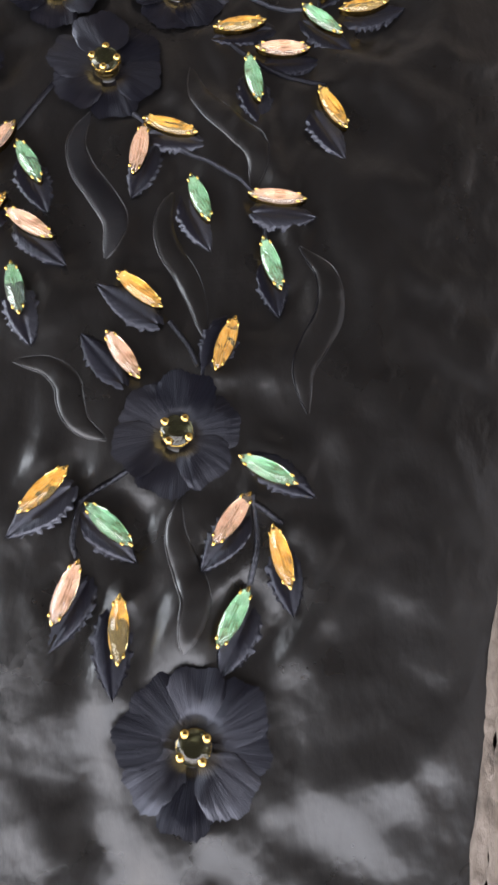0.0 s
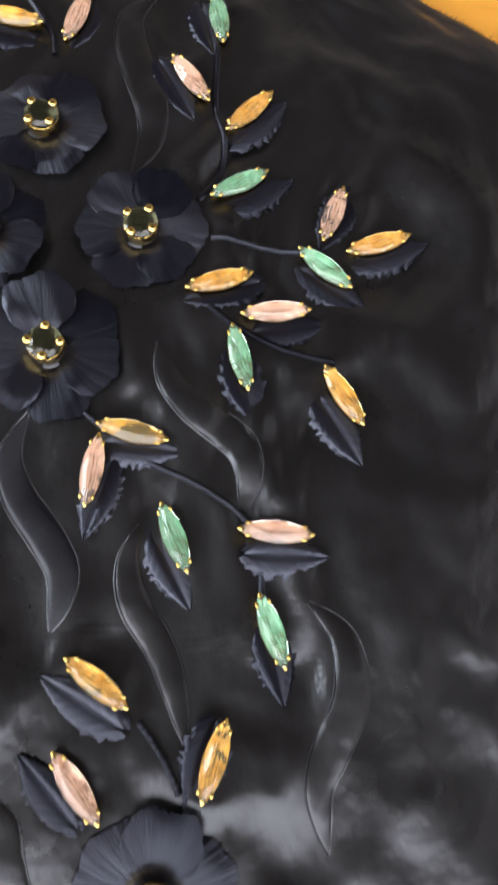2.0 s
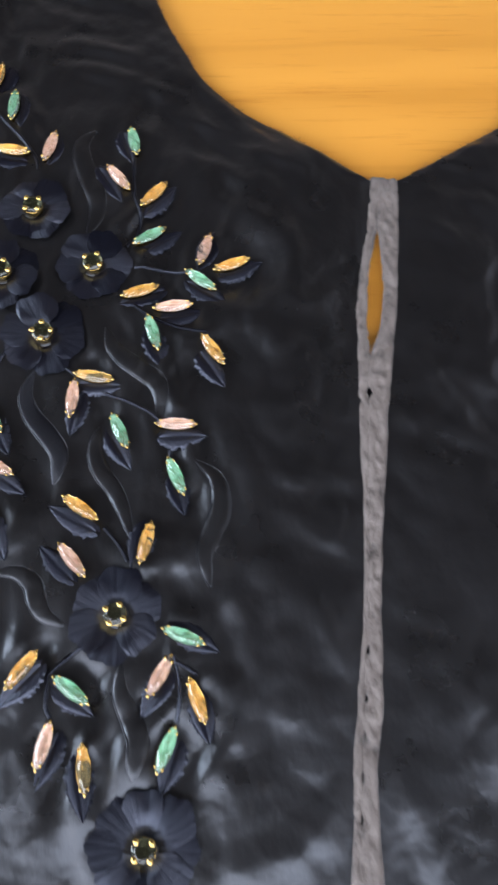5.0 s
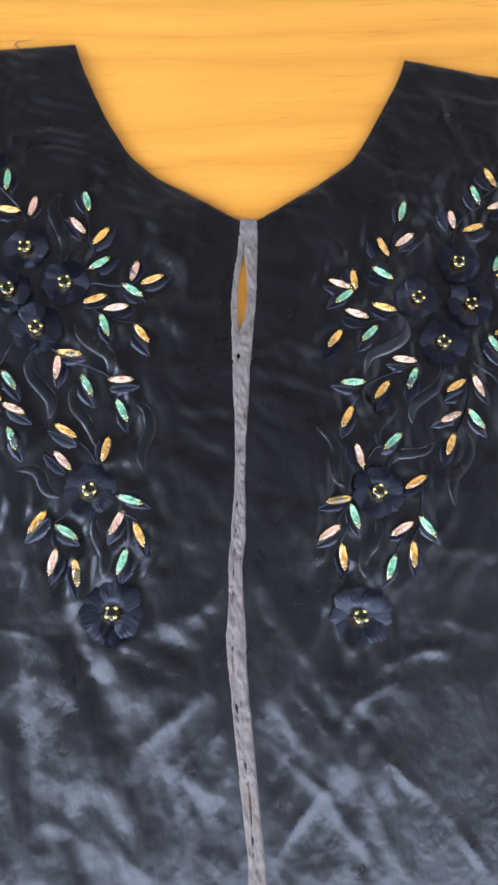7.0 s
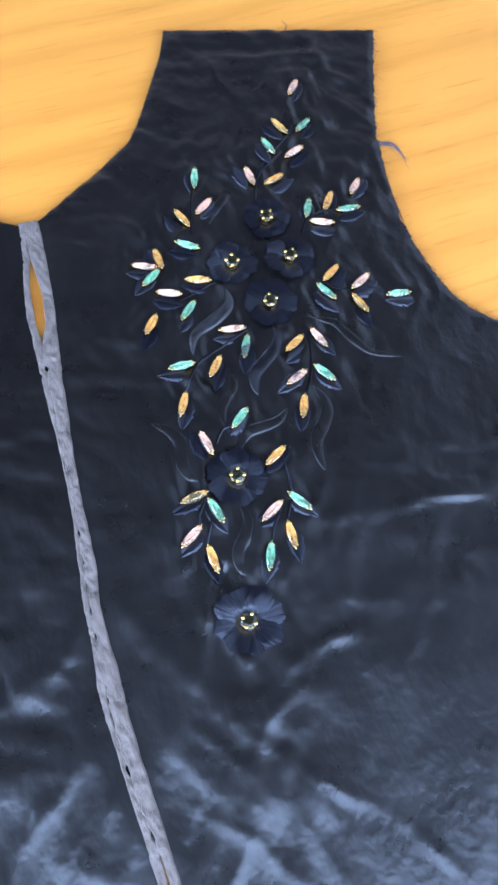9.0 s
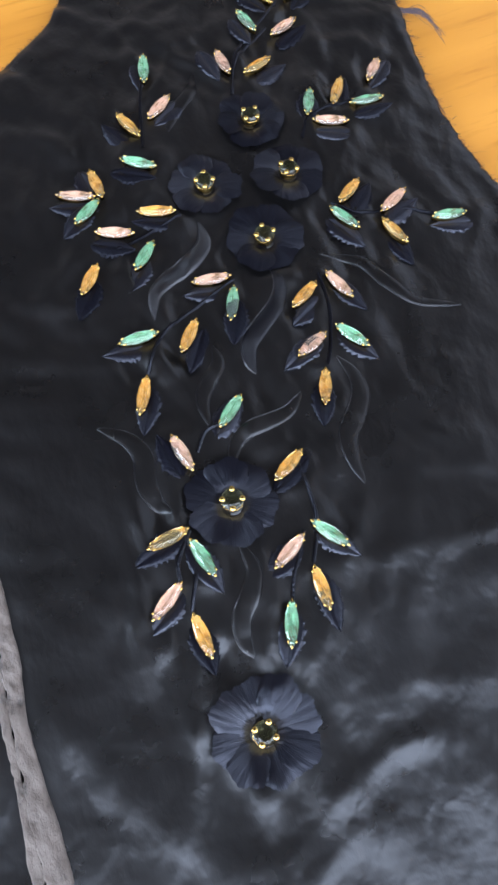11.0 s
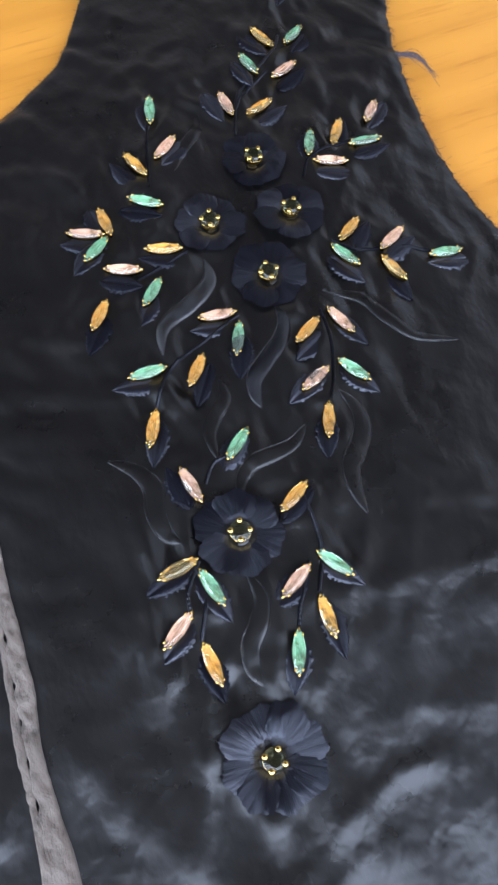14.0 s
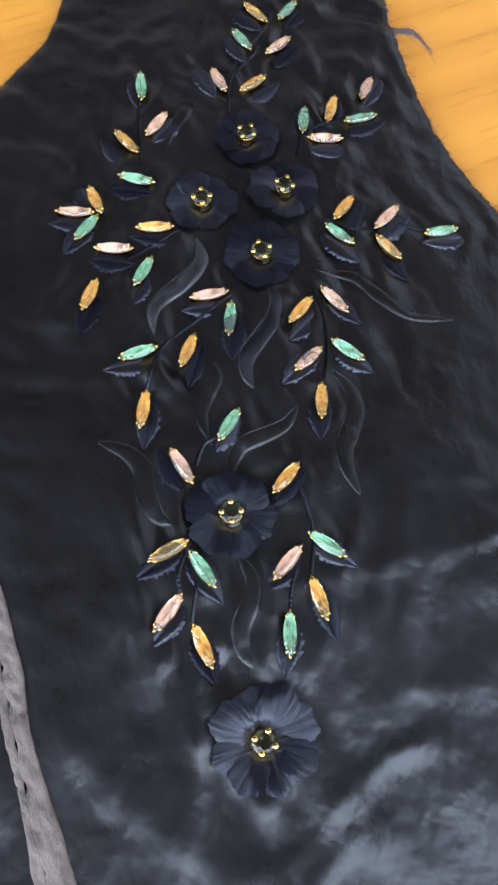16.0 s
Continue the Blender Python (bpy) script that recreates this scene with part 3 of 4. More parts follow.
def height(x, y):
    """Height of the cloth's upper face in millimetres: ripples, puckers round the stitching, creases below it."""
    x, y = np.asarray(x, float), np.asarray(y, float)
    near, held = np.zeros(x.shape), np.zeros(x.shape)
    for k, (a, b) in enumerate(SPOTS):
        m = (np.abs(x - a) < 55) & (np.abs(y - b) < 55)
        if m.any():
            d = np.hypot(x[m] - a, y[m] - b)
            near[m] = np.maximum(near[m], np.exp(-d**2 / (2 * 15.0**2)))
            held[m] = np.maximum(held[m], smooth(19, 12, d) if k >= len(ALL_STONES) else 0.7 * smooth(9, 3, d))
    right = x > np.interp(-y, [0, 240, 262, 300, 350, 400, 600], [-2, -2, -1.5, 4, 9.5, 14.5, 25])
    crease = np.where(right, -204 - 0.06 * (x - 112) - 14 * smooth(100, 0, x), np.interp(x, [-300, -150, -110, -85, -68, -50, -24, -5], [-225, -232, -242, -263, -267, -264, -254, -238]))
    soft = np.where(right, 9 - 7 * smooth(60, 100, x), 9.0)
    low = smooth(6, -22, y - crease) * np.where(right, 1, 0.25 + 0.75 * smooth(-256, -292, y))
    wx, wy = x + 14 * value_noise(x / 45, y / 45, 1), y + 14 * value_noise(x / 45, y / 45, 2)
    h = 3.0 + 1.1 * value_noise(x / 60, y / 75, 3) + 0.5 * value_noise(wx / 24, wy / 30, 4)
    h += near * (1 - held) * (4.2 * value_noise(wx / 8, wy / 18, 5) + 1.0 * value_noise(wx / 4, wy / 9, 6))
    fold = lambda c, s, a, w, k: value_noise((c * wx + s * wy) / a, (c * wy - s * wx) / w, k)
    ridge = lambda c, s, a, w, k: 0.25 - np.sqrt(fold(c, s, a, w, k) ** 2 + 0.0012)
    h += near * (1 - held) * (3.0 * ridge(0.97, 0.2, 15, 34, 22) + 2.0 * ridge(0.85, -0.5, 11, 26, 23))
    h += (1 - near) * (1 - low) * (1.6 * ridge(0.35, 0.94, 17, 48, 24) + 1.2 * ridge(0.8, 0.6, 15, 44, 25)) * smooth(-0.25, 0.25, value_noise(x / 50, y / 50, 26))
    patch = smooth(-0.18, 0.22, value_noise(x / 38, y / 38, 14))
    h += (1 - near) * (1 - low) * (1 + 0.7 * smooth(-20, 45, y)) * (patch * (1.5 * fold(0.25, 0.97, 8, 34, 7) + 1.1 * fold(0.75, 0.66, 7, 30, 12)) + 0.25 * value_noise(wx / 6, wy / 5, 13))
    # a long slack swell added beside the slit, tilted to bring out a broad sheen
    slack = smooth(-66, -50, x) * smooth(-12, -36, x) * (1 - smooth(0.25, 0.8, near))
    h += slack * (3.8 * smooth(26, 2, y) * np.clip((y + 215) / 210, 0, 1) + 1.0 * fold(0.55, 0.83, 10, 45, 16))
    drop = soft * np.logaddexp(0, (crease - y) / soft)
    h += -np.where(right, 3.3 + 2.6 * smooth(75, 110, x), 2.0) * (1 - np.exp(-drop / 42)) - 1.1 * smooth(70, 105, x) * (1 - np.exp(-drop / 8)) + 0.35 * smooth(60, 100, x) * np.exp(-((y - crease) / 4) ** 2)
    h += low * (0.75 * fold(0.90, 0.43, 10, 80, 8) + 0.65 * fold(0.88, -0.47, 9, 70, 9) + 1.0 * fold(0.97, 0.20, 19, 110, 15) + 2.2 * ridge(0.90, 0.43, 24, 62, 27) + 2.0 * ridge(0.86, -0.5, 20, 58, 28) + 1.0 * ridge(0.5, 0.86, 18, 40, 29) + 0.25 * fold(0.35, 0.94, 8, 30, 10) + 0.3 * value_noise(wx / 3, wy / 11, 11) + 0.9)
    h -= 1.0 * (1 - np.exp(-np.maximum(-280 - y, 0) / 55)) * smooth(-280, -300, y)
    for amp, wide, p in FOLD_LINES:
        lo, hi = p.min(0) - 4 * wide, p.max(0) + 4 * wide
        m = (x > lo[0]) & (x < hi[0]) & (y > lo[1]) & (y < hi[1])
        if m.any():
            q = (x[m][:, None] - p[None, :, 0]) ** 2 + (y[m][:, None] - p[None, :, 1]) ** 2
            along = q.argmin(1) / (len(p) - 1)
            h[m] += amp * np.exp(-q.min(1) / (2 * wide**2)) * np.sin(np.pi * np.clip(along, 0.06, 0.94)) ** 0.5
    return 0.5 * np.logaddexp(0, (h + 1.6) / 0.5) - 3.9


def on_cloth(x, y, lift=0.0):
    return float(height(np.array([x]), np.array([y]))[0]) + lift


# ------------------------------------------------------------------ the garment
garment = new("garment")
tagged(garment, "black satin garment front with crystal flower embroidery on the table", "garment")


def follow(keys, v):
    k = np.array(keys, float)
    return np.interp(v, k[:, 1][::-1], k[:, 0][::-1])


NECK_A = spline([(108.6, 141), (102.2, 120.7), (88.7, 89.7), (73.6, 59.6), (63.3, 47.1), (35.3, 24.4), (6.3, 3.0)], 60)
NECK_B = spline([(121.5, 134), (112, 107), (97, 75), (86.5, 58), (79.5, 47.5), (70, 38.5), (56.5, 28.5), (38.5, 19.3), (5.2, 1.6)], 60)
ARM = spline([(249, 141), (240, 106), (231, 66), (221, 23), (216, -21), (217.4, -48), (222.4, -75), (229.6, -96), (246, -114), (275, -127), (306, -134), (314, -150), (318, -250), (326, -600)], 120)
SLIT_A = [(6.3, 5), (7.3, -19), (7.0, -36), (6.8, -55), (5.4, -77), (4.0, -100), (3.2, -122), (2.3, -140), (2.2, -165), (3.0, -185), (3.2, -205), (1.8, -218), (2.7, -235), (4.2, -250), (5.5, -273), (8.5, -301), (11.4, -325), (14.5, -349), (16.9, -368), (19, -393), (30, -600)]
SLIT_B = [(-5.2, 5), (-6.1, -18), (-8.3, -40), (-9.6, -57), (-8.0, -85), (-6.6, -110), (-4.7, -140), (-4.3, -165), (-4.6, -185), (-5.7, -205), (-6.6, -222), (-5.9, -238), (-6.6, -258), (-3.6, -283), (0.3, -313), (4, -340), (7.5, -363), (9.2, -393), (19, -600)]


def build_panel(side):
    top = 141.0 if side > 0 else 134.0
    rows = np.concatenate([np.linspace(-560, -400, 30, endpoint=False), np.linspace(-400, top, 400)])
    cols = np.linspace(0, 1, 210)
    v = rows[:, None] + 0 * cols[None]
    neck = NECK_A if side > 0 else NECK_B
    inner_slit = follow(SLIT_A, v) - 2.0 if side > 0 else -(follow(SLIT_B, v) + 2.0)
    inner = np.where(v > neck[-1, 1], follow(neck, v), inner_slit)
    outer = follow(ARM, v + (0 if side > 0 else 6)) + (0 if side > 0 else 5)
    frayed = 0.9 * value_noise(v / 2.2, 0 * v, 20) + 0.5 * value_noise(v / 0.9, 0 * v, 21)
    c = cols[None] + 0 * v
    x = inner + (outer + 1.4 * frayed - inner) * c
    slope = 0.157 if side > 0 else 0.19
    x0 = 108 if side > 0 else 122
    y = v - smooth(30, top, v) * (x - x0) * slope + np.where(v > top - 2.5, frayed, 0)
    x = x * side
    z = height(x, y)
    edge = np.minimum(np.minimum(c * (outer - inner), (1 - c) * (outer - inner)), top - v)
    slit = np.where(v > neck[-1, 1], 99, c * (outer - inner))
    z = -1.5 + (z + 1.5) * smooth(-9, 6, edge) * smooth(-6, 14, slit)
    verts = np.stack([x, y, z], -1).reshape(-1, 3) * MM
    n, k = v.shape
    i = (np.arange(n - 1)[:, None] * k + np.arange(k - 1)[None]).ravel()
    faces = np.stack([i, i + 1, i + k + 1, i + k], -1)
    if side < 0:
        faces = faces[:, ::-1]
    me = bpy.data.meshes.new("front_panel")
    me.from_pydata(verts.tolist(), [], faces.tolist())
    me.materials.append(SATIN)
    me.polygons.foreach_set("use_smooth", [True] * len(me.polygons))
    ob = part("front_panel", me, garment, label="smooth black satin panel with soft wrinkles")
    thick = ob.modifiers.new("thickness", "SOLIDIFY")
    thick.thickness, thick.offset = 0.0005, -1.0
    return x, y, z


EDGES = [build_panel(1), build_panel(-1)]


# torn places along the slit: y, half length and half width
NICKS = [(-12, 5, 0.5), (-92, 1.6, 0.9), (-104, 1.4, 0.8), (-184, 2.0, 1.1), (-199, 1.6, 1.0), (-210, 2.0, 0.8), (-222, 3.0, 0.9), (-234, 2.2, 1.1), (-257, 1.6, 0.7), (-263, 1.5, 0.8), (-281, 2.0, 0.8), (-293, 4.0, 1.1), (-321, 2.2, 1.1), (-356, 2.4, 1.1), (-362, 1.8, 0.9), (-376, 1.6, 0.7)]


def build_underlay(y0, y1):
    """An added strip of black satin under the slit where it is closed, so that its gaps look dark."""
    ys = np.linspace(y0, y1, 40)
    x = (follow(SLIT_A, ys) + follow(SLIT_B, ys))[:, None] / 2 + np.linspace(-4, 4, 5)[None]
    y = ys[:, None] + 0 * x
    z = -3.6 + 0.3 * value_noise(x / 4, y / 6, 44)
    bm = bmesh.new()
    grid = [[bm.verts.new((x[i, k] * MM, y[i, k] * MM, z[i, k] * MM)) for k in range(5)] for i in range(40)]
    for i in range(39):
        for k in range(4):
            bm.faces.new((grid[i][k], grid[i + 1][k], grid[i + 1][k + 1], grid[i][k + 1]))
    part("slit_underlay", mesh_of("slit_underlay", bm, SATIN), garment, label="added black satin strip under the slit")


def build_facing(side):
    """A grey facing folded back along the slit, with wrinkles and small torn notches."""
    ys = np.linspace(4, -430, 330)
    outer = follow(SLIT_A, ys) if side > 0 else follow(SLIT_B, ys)
    mid = np.interp(-ys, [-5, 8, 16, 40, 58, 74, 80, 106, 145, 185, 230, 270, 295, 328, 350, 393, 430], [-1.4, -1.7, -1.8, -2.2, -2.3, -3.2, -3.8, -3.4, -2.4, -2.3, -3.2, -2.4, 0.6, 7.0, 9.4, 13.2, 16.5])
    gap = 0.12 + 3.3 * smooth(12, 46, -ys) * smooth(82, 60, -ys) + 0.9 * np.exp(-((ys + 92) / 2.5) ** 2) + 0.9 * np.exp(-((ys + 271) / 5) ** 2) + 1.1 * np.exp(-((ys + 339) / 11) ** 2)
    gap += 1.4 * np.maximum(0, value_noise(ys / 2.6, 0 * ys, 31 + side) - 0.16)
    for at, wide, deep in NICKS:
        gap += deep * np.exp(-((ys - at) / wide) ** 2)
    inner = mid + side * (gap - 0.65)
    outer = outer + 0.6 * value_noise(ys / 9, 0 * ys, 33 + side) + 0.35 * value_noise(ys / 2.6, 0 * ys, 35 + side)
    inner = inner + 0.35 * value_noise(ys / 2.0, 0 * ys, 37 + side)
    ts = np.linspace(0, 1, 15)
    x = inner[:, None] + (outer - inner)[:, None] * ts[None]
    dome = np.sqrt(np.clip(1 - (2 * ts - 1) ** 2, 0, 1))[None]
    y = ys[:, None] + 0 * ts[None]
    roll = np.where(ts[None] > 0.5, dome ** 0.45, 1.0) * (0.86 + 0.14 * np.minimum(1, ts * 5))[None]
    z = -2.2 - 0.25 * (side < 0) + 2.2 * roll * (1 + 0.2 * value_noise(x / 3, y / 5, 39)) + (1.1 * value_noise(x / 2.2, (y + 0.5 * x) / 2.6, 40) + 0.8 * value_noise(x / 5, y / 1.7, 41)) * dome ** 0.5
    verts = np.stack([x, y, z], -1).reshape(-1, 3) * MM
    n, k = y.shape
    i = (np.arange(n - 1)[:, None] * k + np.arange(k - 1)[None]).ravel()
    faces = np.stack([i, i + k, i + k + 1, i + 1], -1)
    if side < 0:
        faces = faces[:, ::-1]
    me = bpy.data.meshes.new("slit_facing")
    me.from_pydata(verts.tolist(), [], faces.tolist())
    me.materials.append(FACING)
    me.polygons.foreach_set("use_smooth", [True] * len(me.polygons))
    ob = part("slit_facing", me, garment, label="rough grey folded facing strip with frayed notches")
    thick = ob.modifiers.new("thickness", "SOLIDIFY")
    thick.thickness, thick.offset = 0.0004, -1.0


build_facing(1)
build_underlay(-84, -264)
build_underlay(-280, -324)
build_underlay(-353, -430)
build_facing(-1)


# ------------------------------------------------------------------ embroidery pieces
def grid_mesh(name, x, y, z, u, w, mat):
    """A sheet from arrays in millimetres, with the thread direction along U."""
    n, k = x.shape
    verts = np.stack([x, y, z], -1).reshape(-1, 3) * MM
    i = (np.arange(n - 1)[:, None] * k + np.arange(k - 1)[None]).ravel()
    faces = np.stack([i, i + 1, i + k + 1, i + k], -1)
    me = bpy.data.meshes.new(name)
    me.from_pydata(verts.tolist(), [], faces.tolist())
    uv = me.uv_layers.new(name="UVMap")
    flat = np.stack([u, w], -1).reshape(-1, 2) * MM
    loops = np.empty(len(me.loops), int)
    me.loops.foreach_get("vertex_index", loops)
    uv.data.foreach_set("uv", flat[loops].astype(np.float32).ravel())
    me.polygons.foreach_set("use_smooth", [True] * len(me.polygons))
    me.materials.append(mat)
    return me


def petal_mesh(seed):
    """One petal of radial satin stitch, 1 mm at the heart to 15.5 mm at the ragged rim; it domes and turns down at the edges."""
    rng = np.random.default_rng(seed)
    r = np.linspace(0, 1, 12)[:, None]
    a = np.linspace(-1, 1, 43)[None]
    half = radians(43 + rng.uniform(-3, 4))
    rim = 15.2 * (1 - 0.30 * np.abs(a) ** 3.6) + 0.45 * np.sin(8 * a + rng.uniform(0, 6)) + 0.35 * rng.uniform(-1, 1, 43)[None]
    rad = 3.2 + (rim - 3.2) * r
    ang = a * half * (0.72 + 0.28 * smooth(0.0, 0.6, r)) * (1 - 0.10 * smooth(0.75, 1, r))
    x, y = rad * np.cos(ang), rad * np.sin(ang)
    z = 0.45 + 0.75 * np.sin(np.pi * np.clip(r * 0.80, 0, 1)) * (1 - 0.6 * np.abs(a) ** 2.5) + 0.05 * rng.uniform(-1, 1, 43)[None] * r
    z = z - 0.55 * smooth(0.7, 1, r) * (0.6 + 0.8 * rng.uniform(-1, 1)) - 0.6 * smooth(0.3, 0.0, r) + 0.04 * np.sin(a * 19 + rng.uniform(0, 6)) * r + 0.35 * rng.uniform(-1, 1) * smooth(0.6, 1, r) * a
    return grid_mesh("petal", x, y, z, rad, ang * 9.0, PETAL)


def leaf_mesh(seed):
    """A serrated leaf of slanting satin stitch with a groove along its middle, 17 mm long."""
    rng = np.random.default_rng(seed)
    s = np.linspace(0, 1, 48)[:, None]
    t = np.linspace(-1, 1, 17)[None]
    wide = 4.9 * np.sin(np.pi * np.clip(s, 0.01, 1) ** 0.8) ** 0.75 + 0.05
    tooth = 1 - 0.30 * ((s * 7.5 + rng.uniform() + 0.35 * np.sin(9 * s + rng.uniform(0, 6))) % 1.0) * rng.uniform(0.5, 1.2, (48, 1))
    wide = wide * np.where(np.abs(t) > 0.8, tooth, 1.0)
    x = (s - 0.5) * 17.0 - 1.6 * np.abs(t) * (0.4 + 0.6 * (1 - s)) + 0.25 * rng.uniform(-1, 1, 48)[:, None] * np.abs(t)
    y = t * wide
    z = 0.30 + 0.60 * (1 - t**2) * np.sin(np.pi * np.clip(s, 0.03, 0.97)) ** 0.5 - 0.45 * smooth(0.55, 1.0, np.abs(t)) - 0.4 * np.exp(-(t / 0.16) ** 2)
    side = np.where(t < 0, -1.0, 1.0)
    z = z + 0.16 * np.sin((0.66 * x - side * 0.75 * y) * 4.2) * np.abs(t)
    u = 0.75 * x + side * 0.66 * y
    w = 0.66 * x - side * 0.75 * y
    return grid_mesh("leaf", x, y, z, u, w, LEAF)


def scroll_mesh(points, width, mat):
    """A padded, tapering S, covered with the satin or with stitches laid across its length."""
    p = spline(points, 46)
    d = np.gradient(p, axis=0)
    d /= np.linalg.norm(d, axis=1)[:, None]
    side = np.stack([-d[:, 1], d[:, 0]], 1)
    s = np.linspace(0, 1, len(p))
    w = width / 2 * np.sin(np.pi * np.clip(s, 0.004, 0.996)) ** 0.62 + 0.15
    t = np.linspace(-1, 1, 11)
    x = p[:, :1] + side[:, :1] * w[:, None] * t[None]
    y = p[:, 1:] + side[:, 1:] * w[:, None] * t[None]
    z = height(x, y) * 0.5 + height(p[:, 0], p[:, 1])[:, None] * 0.5
    z = z - 0.15 + 0.75 * np.sqrt(np.clip(1 - t[None] ** 2, 0, 1)) * (w / (width / 2))[:, None] ** 0.6
    along = np.concatenate([[0], np.cumsum(np.linalg.norm(np.diff(p, axis=0), axis=1))])
    u = w[:, None] * t[None] + 0 * x + 0.25 * along[:, None]
    v = along[:, None] + 0 * x
    return grid_mesh("scroll", x, y, z, u, v, mat)


def cord_mesh(points, r=0.72, mat=None):
    """A twisted couched cord."""
    p = spline(points, 40)
    d = np.gradient(p, axis=0)
    d /= np.linalg.norm(d, axis=1)[:, None]
    side = np.stack([-d[:, 1], d[:, 0]], 1)
    along = np.concatenate([[0], np.cumsum(np.linalg.norm(np.diff(p, axis=0), axis=1))])
    a = np.linspace(0, np.pi, 8)
    rr = r * (1 + 0.10 * np.sin(along * 4.0))[:, None]
    x = p[:, :1] + side[:, :1] * np.cos(a)[None] * rr
    y = p[:, 1:] + side[:, 1:] * np.cos(a)[None] * rr
    z = height(p[:, 0], p[:, 1])[:, None] - 0.15 + 1.5 * np.sin(a)[None] * rr
    return grid_mesh("stem", x, y, z, along[:, None] + 0 * x, a[None] * 0.6 + 0.5 * along[:, None] + 0 * x, mat or STEM)


def beside(points, width):
    """The line along one edge of a scroll."""
    p = spline(points, 12)
    d = np.gradient(p, axis=0)
    d /= np.linalg.norm(d, axis=1)[:, None]
    w = width / 2 * np.sin(np.pi * np.clip(np.linspace(0, 1, 12), 0.004, 0.996)) ** 0.62
    return p + np.stack([-d[:, 1], d[:, 0]], 1) * w[:, None]


def marquise(n, length, width):
    """Points round a pointed oval."""
    out = []
    for k in range(n):
        a = 2 * np.pi * k / n
        c, s = np.cos(a), np.sin(a)
        out.append((length / 2 * c, width / 2 * s * (1 - 0.32 * abs(c) ** 2.0)))
    return np.array(out)


def loops_mesh(bm, loops, cap_first=True, cap_last=True, slot=0):
    rings = [[bm.verts.new(Vector(p) * MM) for p in loop] for loop in loops]
    made = []
    for a, b in zip(rings, rings[1:]):
        n = len(a)
        made += [bm.faces.new((a[i], a[(i + 1) % n], b[(i + 1) % n], b[i])) for i in range(n)]
    if cap_last:
        made.append(bm.faces.new(rings[-1]))
    if cap_first:
        made.append(bm.faces.new(rings[0][::-1]))
    for f in made:
        f.material_index = slot
    return rings


def blob(bm, at, size, slot=0):
    made = bmesh.ops.create_uvsphere(bm, u_segments=8, v_segments=6, radius=1.0)["verts"]
    bmesh.ops.scale(bm, vec=Vector(size) * MM, verts=made)
    bmesh.ops.translate(bm, vec=Vector(at) * MM, verts=made)
    for v in made:
        for f in v.link_faces:
            f.material_index = slot
            f.smooth = True


def crystal_mesh(colour):
    """Crown of a pointed-oval stone: girdle, eight-sided bezels and a long table."""
    o = marquise(16, 14.9, 4.6)
    bm = bmesh.new()
    loops_mesh(bm, [
        [(x * 0.90, y * 0.84, 1.15) for x, y in o],
        [(x, y, 1.75) for x, y in o],
        [(x, y, 2.05) for x, y in o],
        [(x * (0.84 + 0.04 * (k % 2)), y * (0.78 - 0.08 * (k % 2)), 2.60 + 0.12 * (k % 2)) for k, (x, y) in enumerate(o)],
        [(x * 0.60, y * 0.36, 3.15) for x, y in o]])
    bmesh.ops.recalc_face_normals(bm, faces=bm.faces)
    return mesh_of("crystal", bm, GLASS[colour], False)


def setting_mesh(colour):
    """Gilt tray, darkened for the shade below the stone, with a foiled, faceted bed and a pair of claws near either
    tip.
    """
    o = marquise(16, 15.0, 4.75)
    bm = bmesh.new()
    loops_mesh(bm, [[(x * 0.93, y * 0.9, -0.5) for x, y in o], [(x, y, 0.3) for x, y in o], [(x, y, 1.5) for x, y in o], [(x * 0.97, y * 0.95, 1.5) for x, y in o], [(x * 0.965, y * 0.93, 1.0) for x, y in o]], cap_last=False, slot=2)
    q = marquise(8, 14.5, 4.4)
    bed = [[(x, y, 1.02) for x, y in q], [(x * 0.70, y * 0.55, 0.20 + 0.45 * (k % 2)) for k, (x, y) in enumerate(q)], [(x * 0.34, y * 0.10, 0.85 - 0.5 * (k % 2)) for k, (x, y) in enumerate(q)]]
    loops_mesh(bm, bed, cap_first=False, slot=1)
    for sx in (-1, 1):
        for sy in (-1, 1):
            blob(bm, (sx * 5.5, sy * 1.25, 2.1), (0.7, 0.42, 0.5))
        blob(bm, (sx * 6.85, 0, 2.0), (0.95, 0.5, 0.42))
    return mesh_of("setting", bm, [GOLD, FOIL[colour], TRAY], False)


def heart_mesh():
    """Round brilliant-cut smoky stone, 7.4 mm."""
    ring = lambda r, z, n=16, s=0.0: [(r * np.cos(2 * np.pi * (k + s) / n), r * np.sin(2 * np.pi * (k + s) / n), z) for k in range(n)]
    bm = bmesh.new()
    loops_mesh(bm, [ring(1.2, 2.0), ring(2.6, 3.0, s=0.5), ring(3.7, 4.2), ring(3.7, 4.5), ring(2.9, 5.25, s=0.5), ring(2.1, 5.6)])
    bmesh.ops.recalc_face_normals(bm, faces=bm.faces)
    return mesh_of("crystal", bm, GLASS["k"], False)


